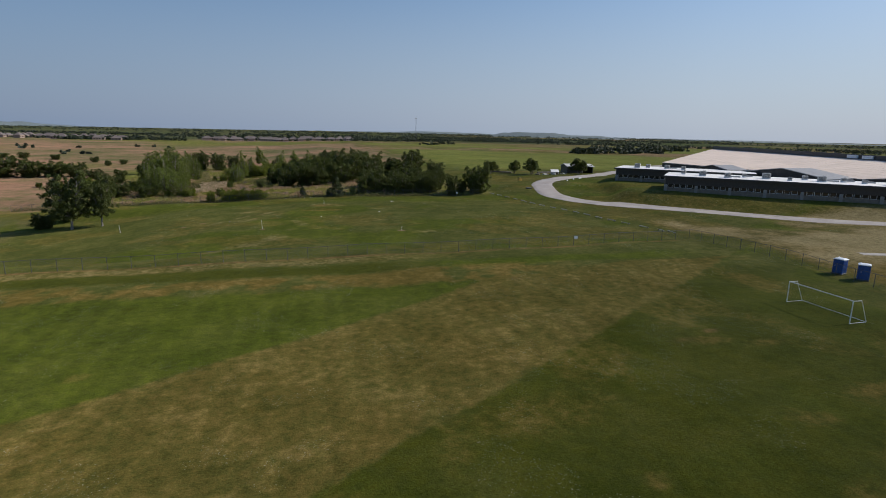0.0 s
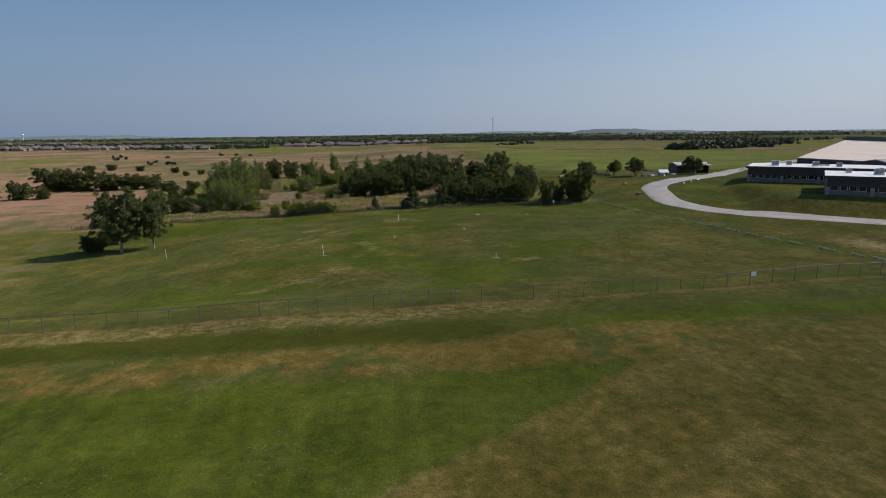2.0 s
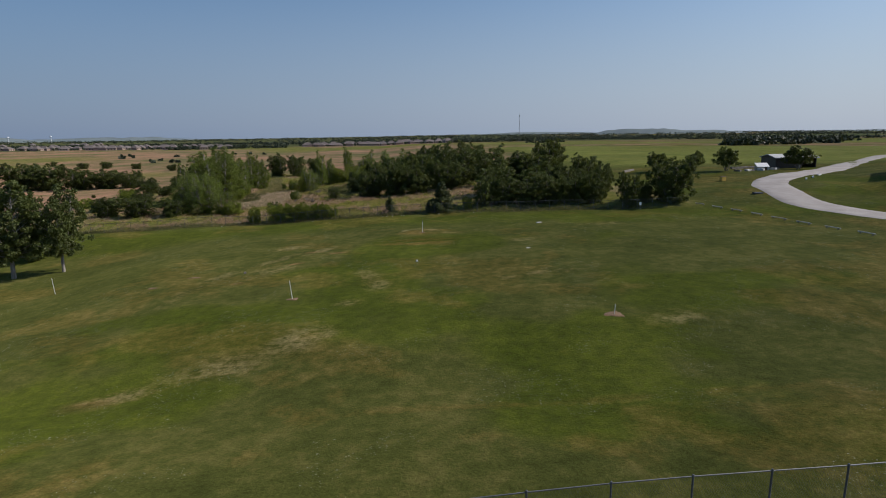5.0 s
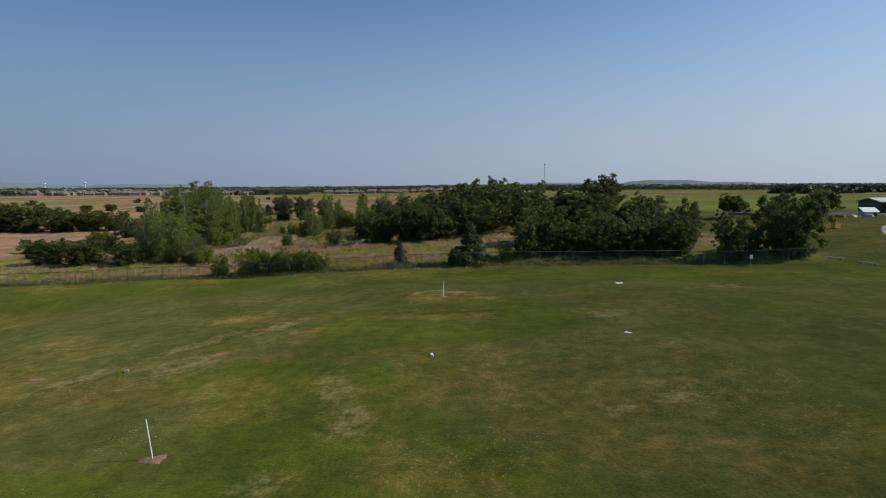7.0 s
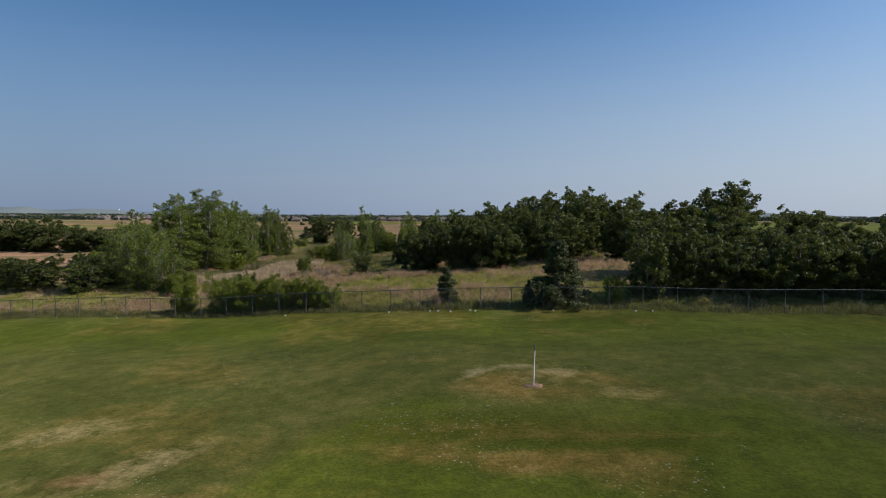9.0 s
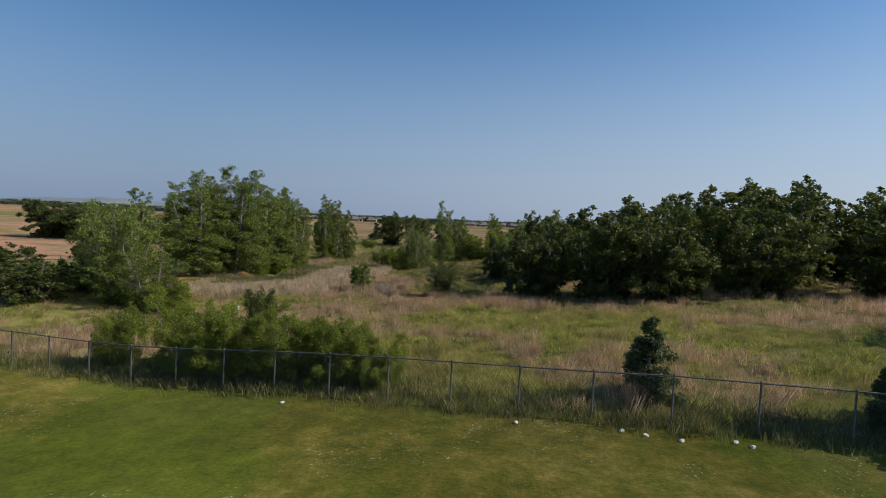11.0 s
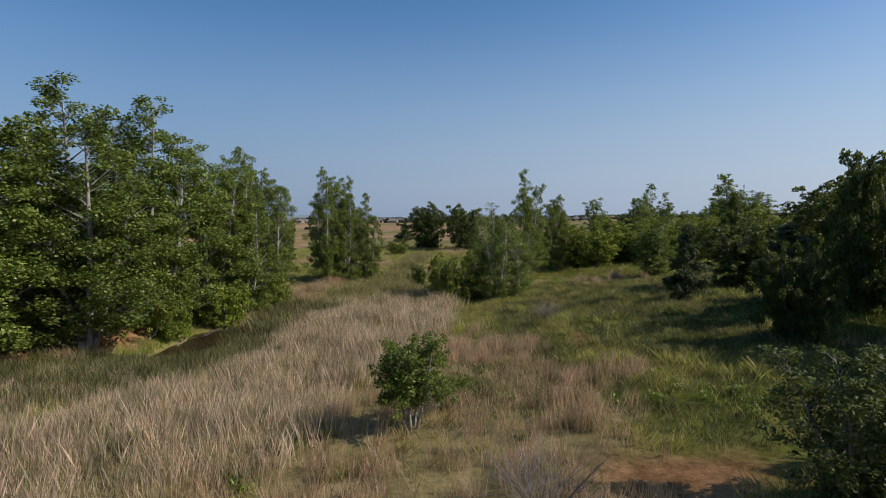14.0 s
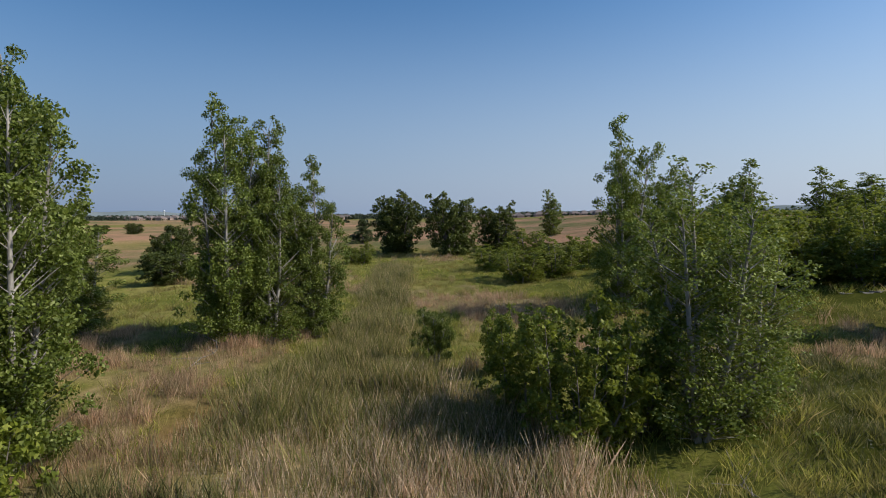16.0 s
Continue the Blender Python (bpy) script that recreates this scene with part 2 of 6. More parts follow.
WHITE_PAINT = surface("white_paint", (0.68, 0.68, 0.66), (0.82, 0.82, 0.80), 6, 0.5, bump=0.05)
GALVANISED = surface("galvanised_steel", (0.25, 0.26, 0.27), (0.42, 0.43, 0.44), 5, 0.5, 0.6, bump=0.1)
DARK_STEEL = surface("dull_steel", (0.07, 0.07, 0.07), (0.16, 0.16, 0.16), 5, 0.6, 0.4, bump=0.1)
CONCRETE = surface("pale_concrete", (0.42, 0.41, 0.38), (0.58, 0.56, 0.52), 2, 0.9, bump=0.2, wear=(0.34, 0.32, 0.29))
BRICK = surface("grey_brick", (0.18, 0.145, 0.11), (0.27, 0.225, 0.175), 1.2, 0.9, bump=0.2)
STONE = surface("pale_stone_pier", (0.27, 0.245, 0.215), (0.38, 0.35, 0.31), 1.2, 0.9, bump=0.2)
DARK_CLADDING = surface("dark_cladding", (0.030, 0.028, 0.027), (0.055, 0.050, 0.048), 1.5, 0.5, bump=0.1)
WIRE = surface("weathered_wire", (0.075, 0.078, 0.08), (0.14, 0.145, 0.15), 5, 0.6, 0.3, bump=0)
ROOF_WHITE = surface("white_roof_membrane", (0.66, 0.65, 0.63), (0.80, 0.79, 0.77), 0.4, 0.8, bump=0.05, wear=(0.52, 0.51, 0.49))
ROOF_TAN = surface("tan_roof_panel", (0.60, 0.49, 0.405), (0.70, 0.58, 0.485), 0.12, 0.8, bump=0.05, wear=(0.56, 0.46, 0.38))
ROOF_GREY = surface("grey_roof_panel", (0.27, 0.255, 0.24), (0.36, 0.345, 0.325), 0.4, 0.5, 0.2, bump=0.05)
GLASS, _t, _p = begin("dark_window_glass")
_p.inputs["Base Color"].default_value, _p.inputs["Roughness"].default_value = (0.015, 0.018, 0.022, 1), 0.06
BLUE_PLASTIC = surface("blue_plastic", (0.010, 0.055, 0.22), (0.016, 0.085, 0.31), 3, 0.45, bump=0.05)
WHITE_PLASTIC = surface("white_plastic", (0.66, 0.69, 0.72), (0.78, 0.80, 0.82), 3, 0.4, bump=0.03)
YELLOW_PAINT = surface("yellow_paint", (0.48, 0.30, 0.05), (0.60, 0.40, 0.08), 3, 0.5, bump=0.05)
ROOF_HOUSE = surface("house_shingles", (0.11, 0.088, 0.084), (0.21, 0.175, 0.16), 0.05, 0.9, bump=0.1)
WALL_HOUSE = surface("house_brick", (0.20, 0.14, 0.115), (0.38, 0.29, 0.24), 0.03, 0.9, bump=0.1)
FAR_WOOD = leaf_material("far_foliage", (0.026, 0.037, 0.024), (0.045, 0.060, 0.034), (0.062, 0.076, 0.042), 0.05)
# horizon hills: the blue-grey of distant haze is painted into the base colour
HILL = surface("haze_painted_hill", (0.13, 0.165, 0.17), (0.17, 0.205, 0.21), 0.002, 1.0, bump=0)


# ---- mesh helpers ----
def sheet(name, verts, faces, material, parent=None, label="", smooth_shade=False):
    """One mesh object from arrays; faces is an array of equal-sized polygons or a list."""
    me = bpy.data.meshes.new(name)
    if isinstance(faces, np.ndarray):
        n, k = faces.shape
        me.vertices.add(len(verts))
        me.vertices.foreach_set("co", np.asarray(verts, np.float32).ravel())
        me.loops.add(n * k)
        me.loops.foreach_set("vertex_index", faces.astype(np.int32).ravel())
        me.polygons.add(n)
        me.polygons.foreach_set("loop_start", np.arange(0, n * k, k, dtype=np.int32))
        me.polygons.foreach_set("loop_total", np.full(n, k, np.int32))
        me.update(calc_edges=True)
    else:
        me.from_pydata([tuple(v) for v in verts], [], [tuple(f) for f in faces])
    if smooth_shade:
        me.polygons.foreach_set("use_smooth", np.ones(len(me.polygons), bool))
    me.materials.append(material)
    ob = new(name, me)
    if parent:
        ob.parent = parent
    if label:
        ob["label"] = label
    return ob


def thing(name, x, y, z, turn=0.0, label="", category="", group="", kind=""):
    ob = new(name)
    ob.empty_display_size = 0.2
    ob.matrix_basis = pose(x, y, z, 0, 0, turn)
    return tagged(ob, label, category, group, kind)


def part(name, bm, material, parent, label=""):
    me = bpy.data.meshes.new(name)
    bm.to_mesh(me)
    bm.free()
    me.materials.append(material)
    ob = new(name, me)
    ob.parent = parent
    if label:
        ob["label"] = label
    return ob


def block(bm, x, y, z, sx, sy, sz, bevel=0.0, turn=None):
    """A box with its centre at x, y, z, its edges eased by bevel."""
    m = Matrix.Translation((x, y, z)) @ (turn or Matrix.Identity(4)) @ Matrix.Diagonal((sx, sy, sz, 1))
    r = bmesh.ops.create_cube(bm, size=1, matrix=m)
    if bevel:
        edges = {e for v in r["verts"] for e in v.link_edges}
        bmesh.ops.bevel(bm, geom=list(edges), offset=bevel, segments=1, affect="EDGES")


def tube(bm, a, b, ra, rb=None, sides=8):
    a, b = Vector(a), Vector(b)
    way = b - a
    m = Matrix.Translation((a + b) / 2) @ way.to_track_quat("Z", "Y").to_matrix().to_4x4()
    bmesh.ops.create_cone(bm, cap_ends=True, segments=sides, radius1=ra, radius2=ra if rb is None else rb, depth=way.length, matrix=m)


def lattice_noise(x, y, size, seed=0):
    """Smooth noise from 0 to 1 over the plan."""
    x, y = np.asarray(x, float) / size, np.asarray(y, float) / size
    ix, iy = np.floor(x).astype(np.int64), np.floor(y).astype(np.int64)
    fx, fy = x - ix, y - iy
    fx, fy = fx * fx * (3 - 2 * fx), fy * fy * (3 - 2 * fy)

    def rnd(a, b):
        n = (a * 374761393 + b * 668265263 + seed * 974711) & 0x7FFFFFFF
        n = ((n ^ (n >> 13)) * 1274126177) & 0x7FFFFFFF
        return ((n ^ (n >> 16)) & 0xFFFF) / 65535.0

    low = rnd(ix, iy) * (1 - fx) + rnd(ix + 1, iy) * fx
    high = rnd(ix, iy + 1) * (1 - fx) + rnd(ix + 1, iy + 1) * fx
    return low * (1 - fy) + high * fy


def rough_noise(x, y, size, seed=0):
    return 0.55 * lattice_noise(x, y, size, seed) + 0.3 * lattice_noise(x, y, size / 2.3, seed + 7) + 0.15 * lattice_noise(x, y, size / 5.1, seed + 13)



# ---- the lie of the land ----
def smooth(a, b, v):
    u = np.clip((np.asarray(v, float) - a) / (b - a), 0, 1)
    return u * u * (3 - 2 * u)


def north_fence_y(x):
    return 161.0 - 0.115 * (x + 15)


def pond_axis(y):
    return -39.6 + 0.115 * (y - 205) + 1.2 * np.sin((y - 196) / 9.0) + 0.4 - 0.45 * np.clip(np.asarray(y, float) - 204, 0, 8)


def ground_z(x, y):
    """Height of the ground: the upper pitch, the lower field that falls to the west, the marsh and the plain."""
    x, y = np.asarray(x, float), np.asarray(y, float)
    upper = 0.1 + 0.012 * np.clip(x, -150, 150) + 0.5 * smooth(52, 66, y)
    lower = -0.85 + 0.062 * np.clip(x, -75, 0) + 0.020 * np.clip(x, 0, 140) + 0.6 * smooth(40, 80, x) * smooth(120, 180, y)
    lower = lower + 0.5 * smooth(86, 102, y) * smooth(156, 138, y) * smooth(60, 40, x)
    lower = lower - 1.5 * smooth(-24, -46, x) * smooth(160, 146, y) + 0.3 * smooth(-20, -32, x) * smooth(146, 160, y) + 0.25 * smooth(8, 16, x) * smooth(40, 28, x)
    z = upper + (lower - upper) * smooth(77, 94, y)
    marsh = -2.75 + 0.085 * np.clip(x + 28, 0, 45) + 0.9 * smooth(230, 330, y) + 1.9 * smooth(45, 90, x)
    marsh = marsh - 1.0 * smooth(-50, -110, x)
    k = smooth(0, 14, y - north_fence_y(x) + 1.5)
    z = z + (marsh - z) * k
    z = z + 0.22 * np.exp(-(((x - 5.0) / 6.5) ** 2 + ((y - 137.0) / 5.5) ** 2))
    pond = np.exp(-((x - pond_axis(y)) / (3.0 - 0.8 * smooth(204, 208, y))) ** 2) * smooth(198, 204, y) * smooth(214, 208, y)
    z = z - 0.9 * pond
    bank = np.exp(-((x - pond_axis(y) + 5.2) / 2.0) ** 2) * smooth(178, 190, y) * smooth(224, 214, y)
    z = z + 0.45 * bank
    across, along = (x - 94) * 0.644 + (y - 130.6) * 0.765, (x - 94) * 0.765 - (y - 130.6) * 0.644
    start = np.interp(across, [-14, 5, 28], [-6, -8, -18])
    pad = smooth(-14, -1, across) * smooth(-8, 0, along - start) * smooth(330, 220, across)
    z = z + (3.95 - z) * pad
    far = np.hypot(x - 0, y - 150)
    z = z + smooth(250, 1200, far) * (-3.0 - z * 0.7) + 9.0 * smooth(1500, 4300, far) * (0.6 + 0.4 * np.sin(x * 0.0013 + 0.6))
    z = z + 0.12 * np.sin(x * 0.11 + 1.3) * np.sin(y * 0.09) + 0.07 * np.sin(x * 0.31 + y * 0.23)
    return z

# ---- the cover of the ground ----
def beyond_fence(x, y):
    return smooth(-0.5, 2.5, y - north_fence_y(x)) * smooth(56, 50, x)


def reed_bed(x, y):
    edge = pond_axis(y) + 2.5 - 4.5 * smooth(203, 198, y)
    right = np.interp(y, [176, 184, 192, 200, 210, 218, 224, 232, 250, 270], [-36, -34, -27, -26.8, -26.5, -27.2, -30.5, -35, -39, -43])
    left = np.where(y > 214, np.interp(y, [214, 222, 232, 250, 270], [-37, -38, -38.5, -42, -46]), edge)
    wob = 2.4 * (rough_noise(x, y, 5, 3) - 0.5)
    return smooth(-0.8, 0.8, x - left + wob) * smooth(-0.8, 0.8, right - x + wob) * smooth(183, 188, y + 2 * wob) * smooth(272, 262, y)


# stands of tan bunch grass (+) and of green grass (-): centre, half widths, weight
DRY_SPOTS = [
    (-15, 174, 2.2, 2.5, 0.2), (-20, 171.8, 2.6, 1.5, 0.25), (-18, 180.5, 5, 2.4, 0.2), (-22.5, 181.5, 4, 2, 0.25), (-12.2, 185, 3.2, 1.6, 0.35), (-8.6, 184.2, 1.6, 1.0, 0.3), (-6.1, 181.8, 1.7, 0.8, 0.4), (1.2, 187, 3.4, 2.0, 0.4), (-25.5, 175, 3, 1.8, 0.25),
    (-22.2, 177.2, 2.6, 2.0, 0.2), (-17.1, 178.6, 2.6, 2.0, 0.25), (-14.4, 174.6, 1.8, 2.0, 0.2), (-10.0, 171.6, 2.8, 0.8, 0.3), (1.9, 190, 4.0, 1.6, 0.25),
    (-20.5, 193, 3.2, 2.2, 0.25), (-19, 196.4, 3.6, 2.4, 0.25), (-17.8, 200.2, 2.6, 1.3, 0.25), (-23.4, 207, 2.0, 2.0, 0.12),
    (-11, 178, 4.5, 3.8, -0.25), (-3.6, 179.5, 3.4, 2.2, -0.3), (-8, 174.6, 4.6, 3.4, -0.12), (-15.8, 171.4, 1.3, 0.9, -0.2), (-28, 184.5, 3.2, 1.8, -0.2), (-33, 180, 4, 4, -0.25), (-23.3, 198.6, 1.3, 1.8, -0.35), (-15, 207.5, 6, 4.5, -0.3), (-14.6, 200.5, 2.2, 4, -0.2),
]


def dry_patch(x, y):
    n = rough_noise(x + 0.35 * y, y, 11, 21)
    bias = 0.20 * np.exp(-(((x + 19) / 10) ** 2 + ((y - 183) / 5) ** 2)) - 0.14 * np.exp(-(((x + 24) / 8) ** 2 + ((y - 173) / 4.5) ** 2)) + 0.3 * np.exp(-(((x + 22.2) / 2.6) ** 2 + ((y - 203) / 2.4) ** 2)) + 0.3 * np.exp(-(((x + 18) / 3.4) ** 2 + ((y - 199.7) / 1.5) ** 2)) + 0.22 * np.exp(-(((x - 1) / 8) ** 2 + ((y - 181.5) / 3.5) ** 2))
    bias = bias - 0.26 * np.exp(-(((x + 6) / 8) ** 2 + ((y - 174) / 7) ** 2)) + 0.2 * np.exp(-(((x + 15) / 2.5) ** 2 + ((y - 175) / 7) ** 2)) - 0.4 * np.exp(-(((x + 31) / 5.5) ** 2 + ((y - 186) / 2.6) ** 2)) + 0.08 * smooth(-30, -60, x) - 0.12 * smooth(-20, -6, x) * smooth(195, 215, y) - 0.15 * smooth(224, 238, y) - 0.2 * np.exp(-(((x + 14) / 9) ** 2 + ((y - 227) / 7) ** 2))
    for cx, cy, rx, ry, much in DRY_SPOTS:
        bias = bias + much * np.exp(-(((x - cx) / rx) ** 2 + ((y - cy) / ry) ** 2))
    return smooth(0.52, 0.62, n + bias + 0.26 * (lattice_noise(x, y, 1.7, 23) - 0.5) + 0.14 * (lattice_noise(x, y, 0.8, 29) - 0.5)) * beyond_fence(x, y)


def red_soil(x, y):
    path = np.exp(-(((x + 15.8 + 0.12 * (y - 187)) / 1.1) ** 2 + ((y - 188) / 3.4) ** 2)) + 1.3 * np.exp(-(((x + 15.6) / 1.3) ** 2 + ((y - 187.0) / 1.6) ** 2)) + 0.9 * np.exp(-(((x + 17.2) / 1.4) ** 2 + ((y - 186.2) / 0.8) ** 2))
    bank = 1.2 * np.exp(-((x - pond_axis(y) + 4.5) / 1.1) ** 2) * smooth(190, 196, y) * smooth(222, 214, y)
    bank = bank + 1.1 * np.exp(-(((x + 17.3) / 1.5) ** 2 + ((y - 192.3) / 0.8) ** 2)) + 0.8 * np.exp(-(((x + 15.4) / 1.0) ** 2 + ((y - 193.0) / 0.7) ** 2))
    worn = 0.75 * np.exp(-((x - np.interp(y, [199, 201.3, 203.4, 205.5, 209], [-13.5, -15.8, -17.3, -18.7, -18.9])) / 0.45) ** 2) * smooth(199, 201, y) * smooth(210, 208, y)
    spots = 0.8 * np.exp(-(((x + 38.5) / 2.2) ** 2 + ((y - 222) / 2.0) ** 2))
    return np.clip((path + bank + spots + worn) * (0.55 + 0.9 * lattice_noise(x, y, 1.1, 5)), 0, 1)


def axis(core_from, core_to, step, low, high):
    core = list(np.arange(core_from, core_to + step / 2, step))
    out, s = [], step
    v = core[-1]
    while v < high:
        s *= 1.09
        v += s
        out.append(v)
    back, s, v = [], step, core[0]
    while v > low:
        s *= 1.09
        v -= s
        back.append(v)
    return np.array(back[::-1] + core + out)


def tussocks(x, y):
    """Lumps of the rough ground beyond the fence, above the lie of the land."""
    lump = 0.30 * (rough_noise(x, y, 3.0, 4) - 0.35) + 0.34 * (lattice_noise(x, y, 1.9, 6) - 0.4) + 0.10 * lattice_noise(x, y, 0.9, 16)
    return np.maximum(lump, -0.06) * beyond_fence(x, y) * smooth(600, 300, y) * (1 - 0.8 * smooth(0.2, 0.6, red_soil(x, y)))


def build_ground():
    xs, ys = axis(-70, 84, 0.7, -4400, 4400), axis(6, 248, 0.7, -1500, 4500)
    x, y = np.meshgrid(xs, ys)
    x, y = x.ravel(), y.ravel()
    n, m = len(xs), len(ys)
    z = ground_z(x, y)
    wild = beyond_fence(x, y)
    z = z + tussocks(x, y)
    i = np.arange((n - 1) * (m - 1))
    a = i // (n - 1) * n + i % (n - 1)
    ob = sheet("ground", np.c_[x, y, z], np.c_[a, a + 1, a + n + 1, a + n], GROUND, smooth_shade=True)
    field = (1 - wild)
    tan_low, tan_high = 25.2 + 0.69 * x, 47.85 + 0.642 * x
    wob = 1.0 * (lattice_noise(x, y, 1.7, 9) - 0.5)
    speck = rough_noise(x, y, 4.0, 17)
    fine = lattice_noise(x, y, 1.6, 19)

    def spot(cx, cy, rx, ry, turn=0.0):
        c, d = math.cos(radians(turn)), math.sin(radians(turn))
        u, w = (x - cx) * c + (y - cy) * d, (y - cy) * c - (x - cx) * d
        return np.exp(-((u / rx) ** 2 + (w / ry) ** 2))

    # the upper pitch: a tan band between a lush and a dark part, brown patches, a green strip and a pale strip before the fence
    band_top = 62.5 + 3 * (rough_noise(x, y, 9, 2) - 0.5)
    band = smooth(-0.25, 0.25, y - tan_low + 0.4 * wob) * smooth(-0.25, 0.25, tan_high - y + 0.4 * wob) * smooth(0.6, -0.6, y - band_top - 4 * smooth(25, 45, x))
    dry = 0.62 * band * (0.66 + 0.55 * speck)
    strip = smooth(60.4, 62.4, y + 1.2 * wob) * smooth(68, 65.4, y - 2 * smooth(5, 20, x)) * smooth(0.40, 0.56, rough_noise(x, y, 6, 31) + 0.22 * (fine - 0.5)) * smooth(40, 24, x)
    dry = np.maximum(dry, 0.95 * strip)
    dark_right = smooth(0.25, -0.25, y - tan_low + 0.4 * wob)
    for cx, cy, rx, ry in ((34.4, 39.0, 2.2, 0.8), (39, 37.7, 2.0, 0.8), (31.7, 26, 1.6, 1.0), (54, 55, 2.6, 5.0), (17.6, 22.5, 0.7, 0.5), (40, 28, 3, 1.2), (-16.4, 42.6, 0.8, 0.7)):
        dry = np.maximum(dry, 0.7 * spot(cx, cy, rx, ry) * (0.4 + 1.0 * fine))
    dry = np.maximum(dry, 0.34 * dark_right * smooth(0.50, 0.70, rough_noise(x, y, 10, 61)))
    fence_y = 76.2 + 0.04 * x
    worn = np.exp(-((y - fence_y + 0.35) / 0.38) ** 2) * smooth(66, 55, x)
    mowed = smooth(-4.4, -3.2, y - fence_y + 0.5 * wob) * smooth(-0.3, -1.0, y - fence_y) * smooth(34, 4, x + 8 * (speck - 0.5))
    pale = np.clip(0.2 * mowed * (0.55 + 0.8 * fine), 0, 1)
    pale = np.maximum(pale, 0.55 * smooth(68, 74, x) * smooth(108, 98, y + 4 * speck) * smooth(56, 64, y) * smooth(0.3, 0.6, rough_noise(x, y, 14, 51)))
    dry = np.maximum(dry, 0.5 * mowed)
    lush = smooth(0.25, -0.25, tan_high - y - 0.4 * wob) * smooth(62.5, 60.5, y + 1.5 * wob) * (0.72 + 0.4 * (speck - 0.5))
    lush = np.maximum(lush, 0.9 * smooth(66.8, 68.4, y + wob) * smooth(72.6, 71.0, y + wob) * smooth(12, 24, x + 6 * speck) * smooth(60, 48, x))
    lush = np.maximum(lush, 1.0 * spot(46, 69.2, 8, 1.6, -8))
    lush = np.maximum(lush, 0.55 * dark_right * smooth(0.48, 0.66, rough_noise(x, y, 7, 63)))
    deep = 0.85 * dark_right * smooth(70, 50, x) * smooth(64, 60, y) * (0.7 + 0.6 * (speck - 0.3))
    deep = np.maximum(deep, 0.75 * smooth(66.5, 68, y + wob) * smooth(72.4, 71, y + wob) * smooth(22, 8, x))
    for cx, cy in ((5.96, 42.06), (-3.7, 34.9), (-17, 58), (24, 52)):
        deep = np.maximum(deep, 0.9 * spot(cx, cy, 0.8, 0.55))
    mown = smooth(62, 58, y) * (1 - 0.7 * dark_right)
    # the lower field: sun-bleached patches, the ring of the mound, brown streaks before it
    lower = smooth(76, 80, y) * field
    patch = smooth(0.50, 0.66, rough_noise(x + 0.4 * y, y, 9, 41) + 0.2 * (fine - 0.5))
    dry = np.maximum(dry, lower * 0.42 * patch)
    for cx, cy, rx, ry, turn, much in ((-5.2, 98.6, 2.6, 1.9, 40, 0.62), (-9.6, 95.2, 3.6, 1.7, 15, 0.55), (-14.6, 92.6, 2.4, 0.9, 10, 0.5), (-1.2, 114.0, 1.5, 5.0, 14, 0.42), (-2.6, 106.5, 1.6, 1.2, 0, 0.3), (-18.2, 116.6, 1.2, 7.0, -14, 0.45), (-12.5, 122, 2.6, 4.5, 20, 0.32), (-12.6, 133, 2.8, 1.0, 20, 0.5), (-8.4, 129.8, 1.0, 3.2, -35, 0.5), (-13, 126, 1.0, 4.4, -35, 0.4), (30, 138, 4, 2.5, 0, 0.35), (21, 97.6, 4.4, 2.2, 10, 0.3), (8.6, 136.2, 2.2, 1.3, 0, 0.5), (5.6, 137.6, 2.2, 1.4, 0, 0.5), (17, 129, 3.5, 1.8, 15, 0.34), (14, 112, 5, 1.6, 10, 0.28)):
        pale = np.maximum(pale, lower * 0.62 * much * spot(cx, cy, rx, ry, turn) * (0.3 + 1.3 * fine))
        dry = np.maximum(dry, lower * 0.9 * much * spot(cx, cy, rx, ry, turn))
    ring = np.hypot((x - 5.2) / 1.3, (y - 137.0) / 0.75)
    dry = np.maximum(dry, 0.95 * np.exp(-((ring - 1.7) / 1.2) ** 2) * smooth(0.1, 0.5, speck))
    pale = np.maximum(pale, 0.7 * np.exp(-((np.hypot((x - 4.2) / 1.15, y - 137.4) - 2.2) / 0.28) ** 2) * smooth(136.6, 138.2, y))
    streak = smooth(0.5, 0.72, lattice_noise(x * 0.22, y, 0.8, 77)) * spot(3.6, 130.2, 6.5, 2.6)
    dry = np.maximum(dry, 0.9 * streak)
    deep = np.maximum(deep, lower * 0.75 * (spot(2.6, 132.6, 5.5, 1.5) + 0.6 * spot(7.5, 131.4, 3, 1.2)))
    tyres = np.minimum(np.abs(y - 86.6 + 0.012 * x), np.abs(y - 84.9 + 0.012 * x))
    dry = np.maximum(dry, lower * 0.45 * np.exp(-(tyres / 0.5) ** 2) * smooth(-14, 4, x) * smooth(0.35, 0.6, speck))
    dry = np.maximum(dry, 0.95 * smooth(66, 72, x) * smooth(108, 97, y) * smooth(0.26, 0.5, rough_noise(x, y, 14, 51)))
    dry = np.maximum(dry, 0.5 * smooth(0.50, 0.66, rough_noise(x, y, 10, 57)) * smooth(60, 66, x) * field)
    dry = dry * field
    lush = np.maximum(lush, lower * 0.75 * smooth(0.5, 0.66, rough_noise(x, y, 13, 71)))
    lush = np.maximum(lush, lower * 0.8 * np.exp(-((y - north_fence_y(x) + 7) / 7) ** 2))
    lush = np.maximum(lush, lower * 0.8 * (spot(0.5, 134.6, 2.6, 1.2) + spot(8.5, 133.6, 2.5, 1.0)))
    lush = np.clip(lush, 0, 1) * field + 0.9 * np.exp(-(((x + 32) / 4.5) ** 2 + ((y - 186.3) / 2.2) ** 2)) * wild
